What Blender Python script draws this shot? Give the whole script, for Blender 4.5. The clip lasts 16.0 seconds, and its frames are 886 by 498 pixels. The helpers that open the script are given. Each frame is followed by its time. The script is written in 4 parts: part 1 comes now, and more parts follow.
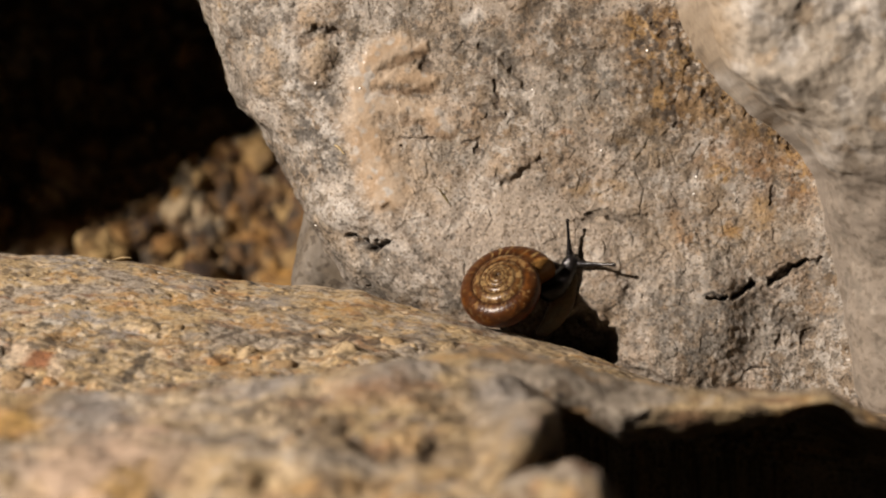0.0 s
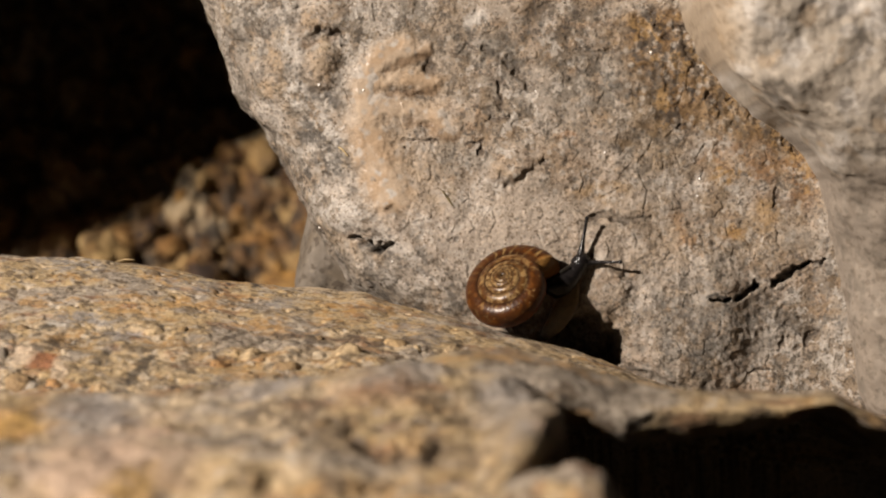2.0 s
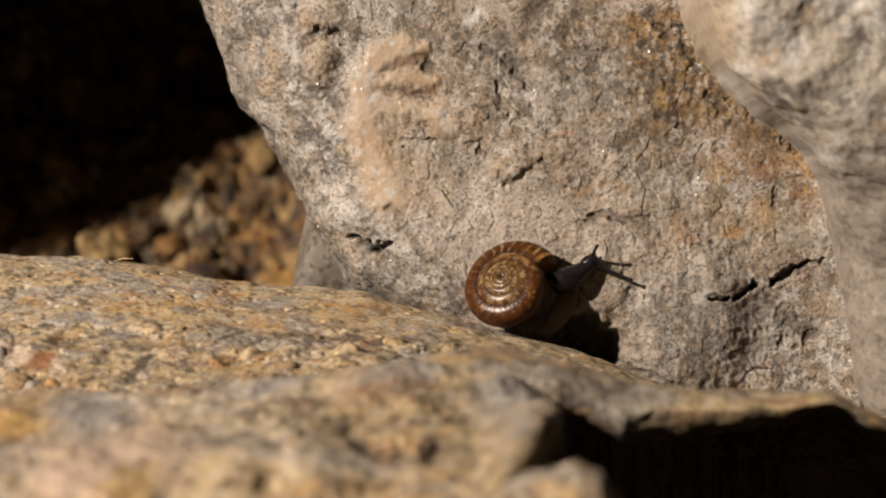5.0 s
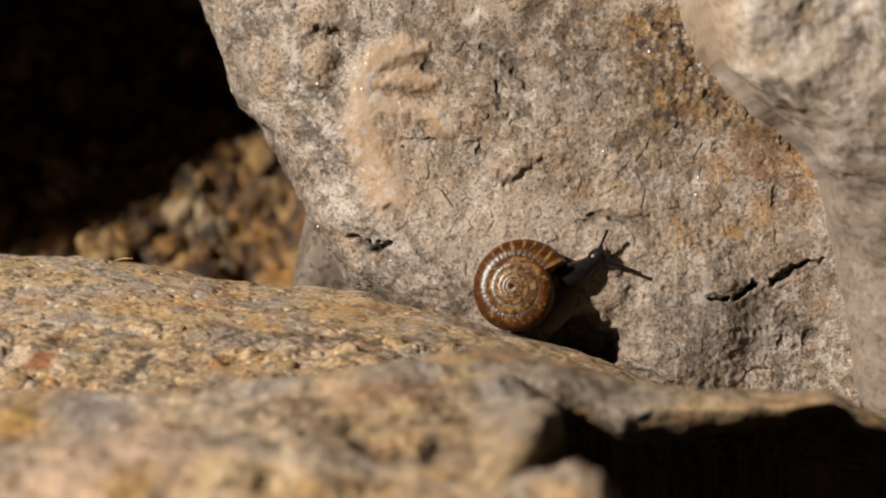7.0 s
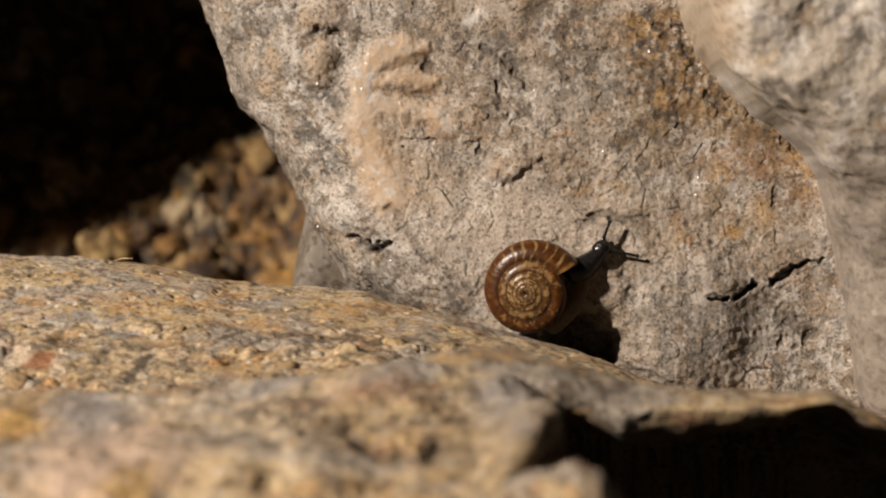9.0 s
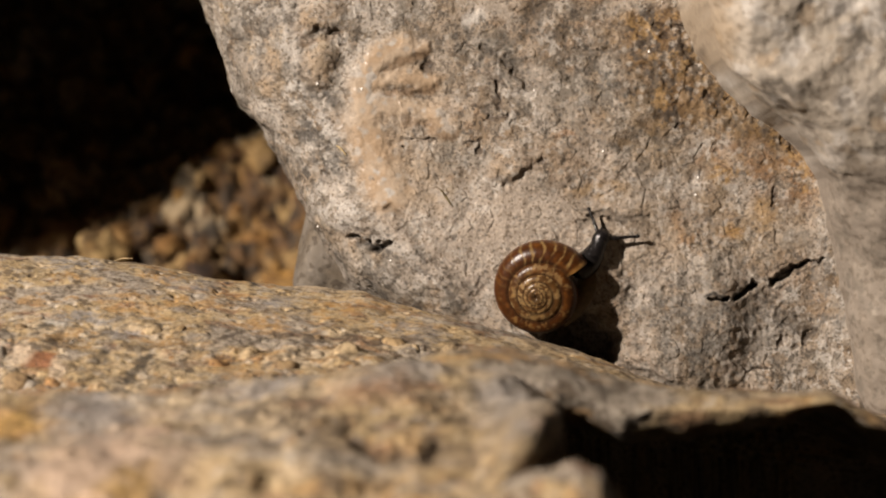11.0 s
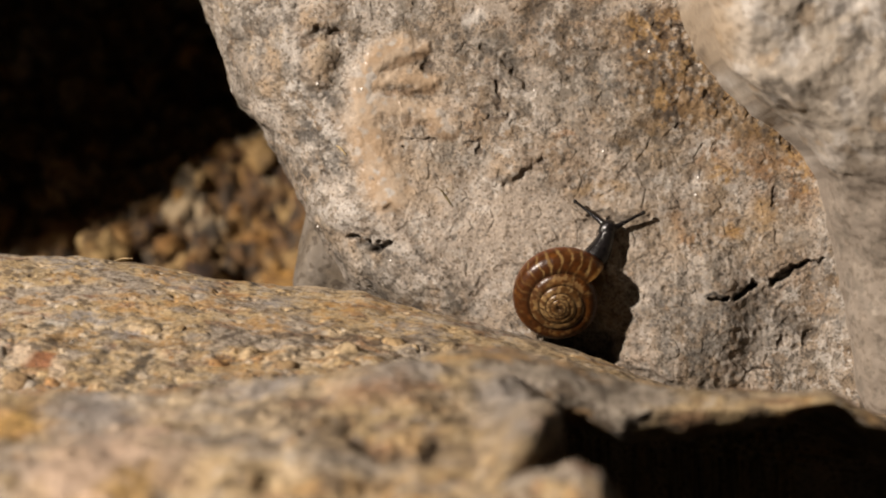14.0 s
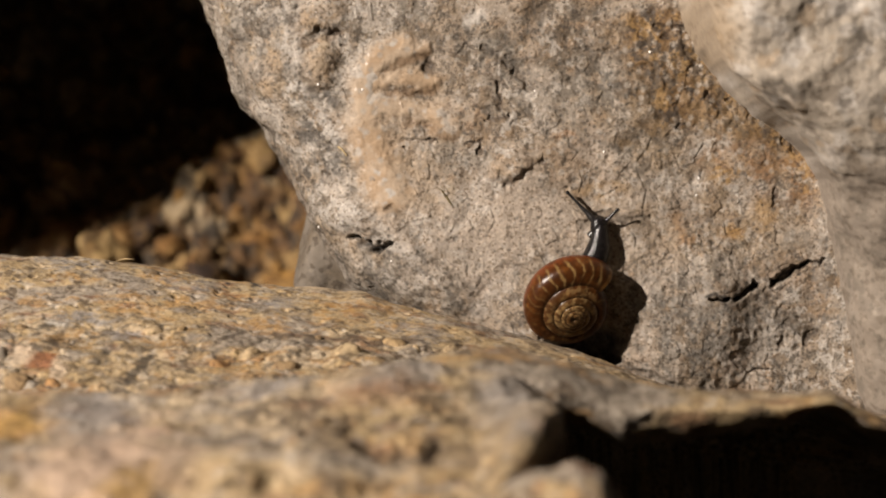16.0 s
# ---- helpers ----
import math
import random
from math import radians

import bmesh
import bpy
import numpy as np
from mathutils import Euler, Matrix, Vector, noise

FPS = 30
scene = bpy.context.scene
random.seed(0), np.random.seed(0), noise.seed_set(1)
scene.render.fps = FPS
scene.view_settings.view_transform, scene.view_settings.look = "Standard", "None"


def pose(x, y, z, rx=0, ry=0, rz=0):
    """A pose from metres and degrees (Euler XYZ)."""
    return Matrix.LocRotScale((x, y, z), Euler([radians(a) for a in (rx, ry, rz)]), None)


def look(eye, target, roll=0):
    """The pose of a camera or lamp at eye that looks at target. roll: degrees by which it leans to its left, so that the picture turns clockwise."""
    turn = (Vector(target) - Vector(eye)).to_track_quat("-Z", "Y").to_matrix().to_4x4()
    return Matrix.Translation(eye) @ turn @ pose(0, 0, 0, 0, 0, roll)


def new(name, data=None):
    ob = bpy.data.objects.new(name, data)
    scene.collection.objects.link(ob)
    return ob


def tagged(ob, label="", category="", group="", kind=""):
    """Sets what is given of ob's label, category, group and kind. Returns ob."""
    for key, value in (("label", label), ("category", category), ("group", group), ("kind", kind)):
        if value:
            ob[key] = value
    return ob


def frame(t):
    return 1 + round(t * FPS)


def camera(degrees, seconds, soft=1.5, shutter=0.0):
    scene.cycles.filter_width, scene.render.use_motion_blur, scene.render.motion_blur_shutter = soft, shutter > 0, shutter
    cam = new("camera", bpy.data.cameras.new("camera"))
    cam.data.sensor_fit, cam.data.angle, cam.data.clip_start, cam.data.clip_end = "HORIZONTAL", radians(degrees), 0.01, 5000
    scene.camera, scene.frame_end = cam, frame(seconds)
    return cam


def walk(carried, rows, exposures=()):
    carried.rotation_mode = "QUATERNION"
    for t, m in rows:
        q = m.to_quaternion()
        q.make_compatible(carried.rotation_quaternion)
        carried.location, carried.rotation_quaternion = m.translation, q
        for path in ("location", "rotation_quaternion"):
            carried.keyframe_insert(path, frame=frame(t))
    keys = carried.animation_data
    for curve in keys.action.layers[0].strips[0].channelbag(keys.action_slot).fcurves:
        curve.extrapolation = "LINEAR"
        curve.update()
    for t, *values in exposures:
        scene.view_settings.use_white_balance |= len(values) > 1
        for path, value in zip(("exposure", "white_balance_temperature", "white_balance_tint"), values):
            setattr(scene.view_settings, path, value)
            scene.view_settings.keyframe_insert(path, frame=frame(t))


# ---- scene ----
# A small land snail creeping between weathered limestone rocks at night, lit by one hand lamp.
# All forms are worked out in millimetres about a point EYE_Z above the ground, then turned into metres.
MM = 0.001
EYE_Z = 0.060
REACH = 279.0  # from the lens to the rock face, mm


def place(x, y, z):
    return (x * MM, y * MM, EYE_Z + z * MM)


# ---- camera: on a tripod, nudged by less than a tenth of a degree ----
cam = camera(16.0, 16.0, soft=2.0)
cam.data.dof.use_dof = True
cam.data.dof.focus_distance = 0.2835
cam.data.dof.aperture_fstop = 40.0
NUDGE = ((0.0, -3.2, 1.5), (0.5, -3.0, 1.5), (1.0, -1.9, 0.3), (1.6, -1.6, 0.1), (1.9, 3.0, -1.8), (2.5, 3.0, -1.9),
         (3.0, 1.5, -1.7), (3.5, 1.3, -0.8), (4.2, 1.0, -0.4), (6.3, 0.0, 0.0), (9.0, 0.0, 0.0), (12.0, 0.0, 0.0),
         (15.0, 0.0, 0.0), (15.5, 1.3, -0.4), (16.0, 1.4, -1.0))
PER_UNIT = 0.01027  # degrees of turn per unit of NUDGE
walk(cam, [(t, pose(0, -REACH * MM, EYE_Z, 90 - b * PER_UNIT, 0, a * PER_UNIT)) for t, a, b in NUDGE])

# ---- light: night, one warm white hand lamp up to the side ----
world = bpy.data.worlds.new("night")
scene.world = world
world.use_nodes = True
world.node_tree.nodes["Background"].inputs["Color"].default_value = (0.5, 0.6, 0.8, 1)
world.node_tree.nodes["Background"].inputs["Strength"].default_value = 0.0001

lamp_data = bpy.data.lights.new("hand_lamp", "SPOT")
lamp_data.energy = 30.6
lamp_data.color = (1.0, 0.877, 0.768)
lamp_data.shadow_soft_size = 0.010
lamp_data.spot_size = radians(40)
lamp_data.spot_blend = 0.3
lamp = new("hand_lamp", lamp_data)
lamp.matrix_world = look(place(-340, -315, 190), place(0, 0, 0))
scene.view_settings.exposure = 0.0


# ---- noise ----
def mixed(ix, iy, iz, seed):
    h = ix * np.uint32(374761393) + iy * np.uint32(668265263) + iz * np.uint32(2147483647) + np.uint32(seed * 974634541 & 0xFFFFFFFF)
    h = (h ^ (h >> np.uint32(13))) * np.uint32(1274126177)
    return h ^ (h >> np.uint32(16))


def lattice(p, size):
    """The cell of each point, its three numbers, and the place in it."""
    q = p.astype(np.float32) / np.float32(size)
    base = np.floor(q)
    return q, base, [base[..., k].astype(np.int32).astype(np.uint32) for k in range(3)]


def share(h, shift):
    """A byte of h, 0 to 1."""
    return ((h >> np.uint32(shift)) & np.uint32(255)).astype(np.float32) / np.float32(255)


def grain(p, size, seed=0):
    """Gradient noise, about -1 to 1, with cells of the given size in mm."""
    q, base, cell = lattice(p, size)
    f = q - base
    w = f * f * f * (f * (f * 6 - 15) + 10)
    total = 0
    for dx in (0, 1):
        for dy in (0, 1):
            for dz in (0, 1):
                h = mixed(cell[0] + np.uint32(dx), cell[1] + np.uint32(dy), cell[2] + np.uint32(dz), seed)
                g = ((share(h, 0) * 2 - 1) * (f[..., 0] - dx) + (share(h, 8) * 2 - 1) * (f[..., 1] - dy)
                     + (share(h, 16) * 2 - 1) * (f[..., 2] - dz))
                wx = w[..., 0] if dx else 1 - w[..., 0]
                wy = w[..., 1] if dy else 1 - w[..., 1]
                wz = w[..., 2] if dz else 1 - w[..., 2]
                total = total + g * wx * wy * wz
    return total * 1.5


def layers(p, size, count, seed=0, fall=0.5):
    return sum(grain(p, size / 2 ** k, seed + k) * fall ** k for k in range(count))


def cells(p, size, seed=0):
    """Distance to the nearest and second nearest scattered point, in cell sizes, and a random value per cell."""
    q, base, cell = lattice(p, size)
    f1 = np.full(q.shape[:-1], 9.0, np.float32)
    f2 = f1.copy()
    own = f1 * 0
    for dx in (-1, 0, 1):
        for dy in (-1, 0, 1):
            for dz in (-1, 0, 1):
                h = mixed(cell[0] + np.uint32(dx % 2 ** 32), cell[1] + np.uint32(dy % 2 ** 32), cell[2] + np.uint32(dz % 2 ** 32), seed)
                d = np.sqrt((base[..., 0] + dx + share(h, 0) - q[..., 0]) ** 2 + (base[..., 1] + dy + share(h, 8) - q[..., 1]) ** 2
                            + (base[..., 2] + dz + share(h, 16) - q[..., 2]) ** 2)
                near = d < f1
                f2 = np.where(near, f1, np.minimum(f2, d))
                own = np.where(near, share(h, 24), own)
                f1 = np.minimum(f1, d)
    return f1, f2, own


def step(a, b, v):
    u = np.clip((v - a) / (b - a), 0, 1)
    return u * u * (3 - 2 * u)


def smooth_curve(v, knots, values, width=1.0):
    """Values between knots, rounded over the given width."""
    offs = np.linspace(-1.5, 1.5, 13) * width
    wts = np.exp(-(offs / width) ** 2)
    return sum(np.interp(v + o, knots, values) * w for o, w in zip(offs, wts)) / wts.sum()


class Face:
    """Places marks on a rock by their x and z in mm, with uneven edges."""

    def __init__(self, p, rough=0.5, seed=50):
        self.x = p[..., 0] + rough * (layers(p, 2.2, 3, seed) + 0.45 * grain(p, 0.55, seed + 5))
        self.z = p[..., 2] + rough * (layers(p, 2.2, 3, seed + 9) + 0.45 * grain(p, 0.55, seed + 15))

    def patch(self, x, z, rx, rz, turn=0, soft=0.4):
        c, s = math.cos(radians(turn)), math.sin(radians(turn))
        u = ((self.x - x) * c + (self.z - z) * s) / rx
        v = (-(self.x - x) * s + (self.z - z) * c) / rz
        return 1 - step(1 - soft, 1 + soft, np.sqrt(u * u + v * v))

    def line(self, width, *ends, soft=0.6):
        """A broken line through x, z pairs."""
        best = np.full(self.x.shape, 99.0)
        for i in range(0, len(ends) - 2, 2):
            ax, az, bx, bz = ends[i:i + 4]
            ux, uz = bx - ax, bz - az
            k = np.clip(((self.x - ax) * ux + (self.z - az) * uz) / (ux * ux + uz * uz + 1e-9), 0, 1)
            best = np.minimum(best, np.hypot(self.x - ax - k * ux, self.z - az - k * uz))
        return 1 - step(width * (1 - soft), width * (1 + soft), best)


def blend(a, b, k):
    return a + (np.asarray(b) - a) * np.clip(k, 0, 1)[..., None]


# ---- meshes ----
def normals_of(p):
    """Normals of a grid of points whose second direction closes on itself."""
    du = np.gradient(p, axis=0)
    dv = (np.roll(p, -1, 1) - np.roll(p, 1, 1)) / 2
    n = np.cross(dv, du)
    return n / (np.linalg.norm(n, axis=-1, keepdims=True) + 1e-12)


def grid_mesh(name, p, paint=None, metres=True, coarse=None):
    """One closed mesh from rings of points, with its ends capped."""
    rows, cols = p.shape[:2]
    v = p.reshape(-1, 3)
    ends = np.array([p[0].mean(0), p[-1].mean(0)])
    v = np.vstack([v, ends])
    if metres:
        v = v * MM + np.array([0, 0, EYE_Z])
    i = np.arange(rows - 1)[:, None] * cols
    j = np.arange(cols)[None, :]
    jn = (j + 1) % cols
    quads = np.stack([i + j, i + jn, i + cols + jn, i + cols + j], -1).reshape(-1)
    jj = np.arange(cols)
    jjn = (jj + 1) % cols
    last = (rows - 1) * cols
    tris = np.concatenate([np.stack([jjn, jj, np.full(cols, rows * cols)], -1).reshape(-1),
                           np.stack([last + jj, last + jjn, np.full(cols, rows * cols + 1)], -1).reshape(-1)])
    nq, nt = len(quads) // 4, len(tris) // 3
    me = bpy.data.meshes.new(name)
    me.vertices.add(len(v))
    me.vertices.foreach_set("co", v.astype(np.float32).ravel())
    me.loops.add(len(quads) + len(tris))
    me.loops.foreach_set("vertex_index", np.concatenate([quads, tris]).astype(np.int32))
    me.polygons.add(nq + nt)
    me.polygons.foreach_set("loop_start", np.concatenate([np.arange(nq) * 4, nq * 4 + np.arange(nt) * 3]).astype(np.int32))
    me.polygons.foreach_set("use_smooth", np.ones(nq + nt, dtype=bool))
    me.update(calc_edges=True)
    me.validate()
    if paint is not None:
        c = paint.reshape(-1, 3)
        c = np.vstack([c, c[:1], c[-1:]])
        c = np.hstack([np.clip(c, 0, 1), np.ones((len(c), 1)) if coarse is None else np.append(coarse.reshape(-1), (1, 1))[:, None]])
        me.color_attributes.new("tint", "FLOAT_COLOR", "POINT").data.foreach_set("color", c.astype(np.float32).ravel())
    return me


# ---- materials ----
def rock_material(name, fine, bump, rough=0.85, contrast=0.35, glint=0.0, speck=1.6):
    mat = bpy.data.materials.new(name)
    mat.use_nodes = True
    nt = mat.node_tree
    nd, ln = nt.nodes, nt.links
    bsdf = nd["Principled BSDF"]
    tint = nd.new("ShaderNodeAttribute")
    tint.attribute_name = "tint"
    where = nd.new("ShaderNodeTexCoord")
    n1 = nd.new("ShaderNodeTexNoise")
    n1.inputs["Scale"].default_value = fine
    n1.inputs["Detail"].default_value = 5
    n1.inputs["Roughness"].default_value = 0.7
    n2 = nd.new("ShaderNodeTexVoronoi")
    n2.inputs["Scale"].default_value = fine * 1.3
    ln.new(where.outputs["Object"], n1.inputs["Vector"])
    ln.new(where.outputs["Object"], n2.inputs["Vector"])
    spread = nd.new("ShaderNodeMapRange")
    spread.inputs[1].default_value, spread.inputs[2].default_value = 0.3, 0.7
    spread.inputs[3].default_value, spread.inputs[4].default_value = 1 - contrast, 1 + contrast
    ln.new(n1.outputs["Fac"], spread.inputs[0])
    mul = nd.new("ShaderNodeVectorMath")
    mul.operation = "SCALE"
    ln.new(tint.outputs["Color"], mul.inputs[0])
    ln.new(spread.outputs[0], mul.inputs["Scale"])
    n3 = nd.new("ShaderNodeTexVoronoi")
    n3.inputs["Scale"].default_value = fine * speck
    ln.new(where.outputs["Object"], n3.inputs["Vector"])
    apart = nd.new("ShaderNodeSeparateColor")
    ln.new(n3.outputs["Color"], apart.inputs[0])
    ramp = nd.new("ShaderNodeValToRGB")
    ramp.color_ramp.elements[0].position, ramp.color_ramp.elements[0].color = 0.09, (0.55, 0.50, 0.44, 1)
    ramp.color_ramp.elements[1].position, ramp.color_ramp.elements[1].color = 0.24, (0.97, 0.97, 0.97, 1)
    for at_, tone in ((0.88, 1.0), (0.97, 1.18)):
        el = ramp.color_ramp.elements.new(at_)
        el.color = (tone, tone * 0.99, tone * 0.97, 1)
    ln.new(apart.outputs[0], ramp.inputs[0])
    spk = nd.new("ShaderNodeVectorMath")
    spk.operation = "MULTIPLY"
    ln.new(mul.outputs["Vector"], spk.inputs[0])
    ln.new(ramp.outputs["Color"], spk.inputs[1])
    mix = nd.new("ShaderNodeMix")
    mix.data_type = "VECTOR"
    ln.new(tint.outputs["Alpha"], mix.inputs["Factor"])
    ln.new(tint.outputs["Color"], mix.inputs[4])
    ln.new(spk.outputs["Vector"], mix.inputs[5])
    ln.new(mix.outputs[1], bsdf.inputs["Base Color"])
    add = nd.new("ShaderNodeMath")
    add.operation = "MULTIPLY_ADD"
    add.inputs[1].default_value = 0.35
    ln.new(n2.outputs["Distance"], add.inputs[0])
    ln.new(n1.outputs["Fac"], add.inputs[2])
    bm = nd.new("ShaderNodeBump")
    ln.new(tint.outputs["Alpha"], bm.inputs["Strength"])
    bm.inputs["Distance"].default_value = bump
    ln.new(add.outputs[0], bm.inputs["Height"])
    ln.new(bm.outputs["Normal"], bsdf.inputs["Normal"])
    bsdf.inputs["Roughness"].default_value = rough
    if glint:
        cut = nd.new("ShaderNodeMapRange")
        cut.inputs[1].default_value, cut.inputs[2].default_value = 0.0, 0.25
        cut.inputs[3].default_value, cut.inputs[4].default_value = 0.25, rough
        ln.new(n2.outputs["Color"], cut.inputs[0])
        ln.new(cut.outputs[0], bsdf.inputs["Roughness"])
    return mat


LIMESTONE = rock_material("limestone", 3000, 0.00010, 0.8, 0.26, 1)
OCHRE_STONE = rock_material("ochre_stone", 2200, 0.00010, 0.85, 0.28)
PALE_STONE = rock_material("pale_stone", 1500, 0.00008, 0.85, 0.15)
RUBBLE = rock_material("rubble", 700, 0.0002, 0.85, 0.3)
SOIL = rock_material("soil", 300, 0.001, 0.95, 0.4)


FORMS = {}  # the finished points of each rock, to set small things on it


def rock(name, p, relief, paint, material, label, category="rock", coarse=None):
    n = normals_of(p)
    if relief is not None:
        p = p + n * relief(p)[..., None]
    me = grid_mesh(name, p, 0.33 * paint(p), True, None if coarse is None else coarse(p))
    me.materials.append(material)
    ob = tagged(new(name, me), label, category)
    FORMS[ob.name] = p
    return ob


def upright(z, left, right, front, back, turn_x, turn_y, n_side=110, n_front=560, n_back=60, seen=40.0):
    """Rings for a rock that stands upright: at each height z a loop from its left edge over the front and round the back."""
    a = np.linspace(0, math.pi / 2, n_side)
    rings = []
    turn_x, turn_y = np.zeros(len(z)) + turn_x, np.zeros(len(z)) + turn_y
    for k in range(len(z)):
        xl, xr, y0, y1 = left[k], right[k], front[k], back
        tx, ty = turn_x[k], turn_y[k]
        xs = np.concatenate([xl + tx * (1 - np.sin(a)), np.concatenate([np.linspace(xl + tx, seen, n_front - 20)[1:], np.linspace(seen, xr - 6, 21)[1:]]), xr - 6 + 6 * np.sin(a[::6])[1:]])
        ys = np.concatenate([y0 + ty * (1 - np.cos(a)), np.full(n_front - 1, y0), y0 + 8 * (1 - np.cos(a[::6]))[1:]])
        xs[:n_side], ys[:n_side] = xs[:n_side][::-1] * 0 + (xl + tx * (1 - np.cos(a))), y0 + ty * (1 - np.sin(a))
        b = np.linspace(0, math.pi, n_back + 2)[1:-1]
        xb = (xl + xr) / 2 + (xr - xl) / 2 * np.cos(b)
        yb = y0 + ty + (y1 - y0 - ty) * np.sin(b) ** 0.6
        rings.append(np.stack([np.concatenate([xs, xb]), np.concatenate([ys, yb]), np.full(len(xs) + n_back, z[k])], -1))
    return np.array(rings)


def heights(lo, dense_lo, dense_hi, hi, n, n_ends=14):
    return np.concatenate([np.linspace(lo, dense_lo, n_ends)[:-1], np.linspace(dense_lo, dense_hi, n), np.linspace(dense_hi, hi, n_ends)[1:]])


# ---- the leaning limestone boulder behind the snail ----
def main_boulder():
    z = heights(-58, -17, 25, 75, 430)
    left = smooth_curve(z, (-58, -13.41, -6.16, -3.83, -2.02, 0.57, 4.20, 7.82, 11.96, 15.59, 18.18, 22.84, 40, 75),
                        (14, 4.97, -4.35, -7.35, -9.43, -10.93, -12.59, -14.66, -16.99, -19.58, -20.61, -23.00, -27, -18), 0.7)
    right = np.full(len(z), 75.0)
    front = smooth_curve(z, (-58, -20, 0, 25, 75), (9, 5, 4.5, 6.5, 24), 4)
    p = upright(z, left, right, front, 60, 9, 8, 120, 640)
    out = p[:, :, 0] - 32.62
    p[:, :, 1] -= np.where(p[:, :, 1] < 20, 0.5 * np.sqrt(np.clip(out, 0, 14) ** 2 + 1) - 0.5, 0)
    p[:, :, 1] += np.where(p[:, :, 1] < 20, 0.0016 * np.clip(p[:, :, 0] - 5, -30, 40) ** 2 * 0.3, 0)

    def relief(p):
        f = Face(p, 0.45)
        g = Face(p, 0.5, 55)
        wear = 0.8 + 0.5 * layers(p, 6, 2, 14)
        h = 0.65 * layers(p, 13, 3, 1) + wear * (0.29 * layers(p, 3.4, 2, 5, 0.42) + 0.07 * layers(p, 1.3, 3, 11, 0.6))
        f1, f2, own = cells(p, 1.3, 3)
        h -= 0.16 * step(0.33, 0.08, f1) * (own > 0.72)
        h += 0.10 * step(0.1, 0.45, f1) * (own < 0.2)
        h += 0.05 * (0.5 - cells(p, 0.62, 29)[0])
        edge = step(-5.29, -11.40, f.x)
        k1, k2, kown = cells(p + 0.9 * layers(p, 2.6, 2, 19)[..., None], 3.6, 23)
        h += edge * (0.24 * (0.55 - k1) + 0.14 * kown)
        calcite = calcite_of(f)
        h = h * (1 - 0.5 * calcite) + 0.36 * calcite
        # knobs and bulges
        h += 0.4 * f.patch(-16.97, 14.53, 1.6, 2.4, 20, 0.6) + 0.5 * f.patch(-13.82, 17.83, 1.0, 2.2, 8, 0.6) + 0.4 * f.patch(-10.62, 11.13, 1.0, 1.8, 40, 0.6)
        h += 0.45 * f.patch(-11.63, 16.56, 1.7, 2.6, 0, 0.5) + 0.45 * f.patch(-11.13, 21.29, 1.9, 1.5, 0, 0.4) + 0.5 * f.patch(-9.35, 3.51, 2.6, 1.7, -38, 0.6)
        h += 0.45 * f.patch(-7.06, 2.84, 1.8, 0.9, -20, 0.6) + 0.5 * f.patch(5.89, 7.57, 1.7, 1.2, 25, 0.5) + 0.25 * f.patch(4.37, 13.26, 2.2, 3.0, 0, 0.4)
        h += 0.6 * f.patch(15.54, 0.05, 3.0, 3.4, 10, 0.5) + 0.7 * f.patch(14.12, -3.76, 2.2, 2.2, 0, 0.35)
        ragged = step(-0.9, 0.0, layers(p, 1.1, 2, 17))
        h -= 0.28 * pits_of(g) * ragged
        h -= 1.2 * cracks_of(g) * (0.35 + 0.65 * ragged)
        h -= 0.27 * grooves_of(f) * (0.4 + 0.6 * ragged)
        # the cleft under the snail
        h -= 5.5 * f.patch(12.42, -8.91, 3.2, 2.7, -12, 0.3)
        pitted = f.patch(29.77, -8.08, 4.6, 3.8, 0, 0.7) + 0.7 * f.patch(17.58, -3.51, 2.2, 3.0, 0, 0.6)
        g1, g2, gown = cells(p, 0.95, 27)
        h -= 0.2 * np.clip(pitted, 0, 1) * step(0.5, 0.1, g1) * (gown > 0.55)
        gritty = f.patch(23.16, 16.31, 7, 5.5, -35, 0.7)
        h += 0.16 * gritty * (0.5 - cells(p, 0.75, 31)[0]) * 2 + 0.18 * gritty * layers(p, 1.6, 2, 33)
        h += 1.5 * f.patch(21.94, -6.06, 5.0, 6.5, 0, 0.45)
        return h

    def paint(p):
        f = Face(p, 0.7, 70)
        m = layers(p, 9, 3, 21)
        s = layers(p, 1.6, 4, 31, 0.7)
        c = np.zeros(p.shape) + (0.55, 0.435, 0.32)
        c = blend(c, (0.37, 0.32, 0.255), 0.85 * step(-0.1, 0.5, m + 0.5 * s))
        c = blend(c, (0.76, 0.67, 0.57), 0.9 * step(0.12, 0.45, layers(p, 3.6, 4, 44, 0.75)))
        c = blend(c, (0.46, 0.29, 0.155), 0.55 * step(0.12, 0.45, layers(p, 5, 4, 47, 0.75)))
        c = blend(c, (0.13, 0.10, 0.07), 0.8 * step(0.13, 0.45, layers(p, 1.0, 4, 49, 0.85)))
        c = blend(c, (0.30, 0.20, 0.10), 0.5 * step(0.1, 0.5, layers(p, 2.4, 4, 48, 0.8)))
        # grey, grimy stretches
        grey = f.patch(-15.98, 19.39, 3.5, 7, 15) + f.patch(-11.40, 10.74, 4, 3.5, -30) + f.patch(-6.82, 0.05, 4, 2.4, -25) + 0.6 * f.patch(-2.24, -3.00, 5, 1.2, -28)
        grey = grey + 0.8 * f.patch(8.96, 16.34, 7, 4.5, -20) + 0.8 * f.patch(16.08, 13.28, 6, 5) + 0.7 * f.patch(26.26, -7.58, 6, 3)
        c = blend(c, (0.20, 0.185, 0.16), 0.5 * grey * step(-0.5, 0.5, s + 0.2))
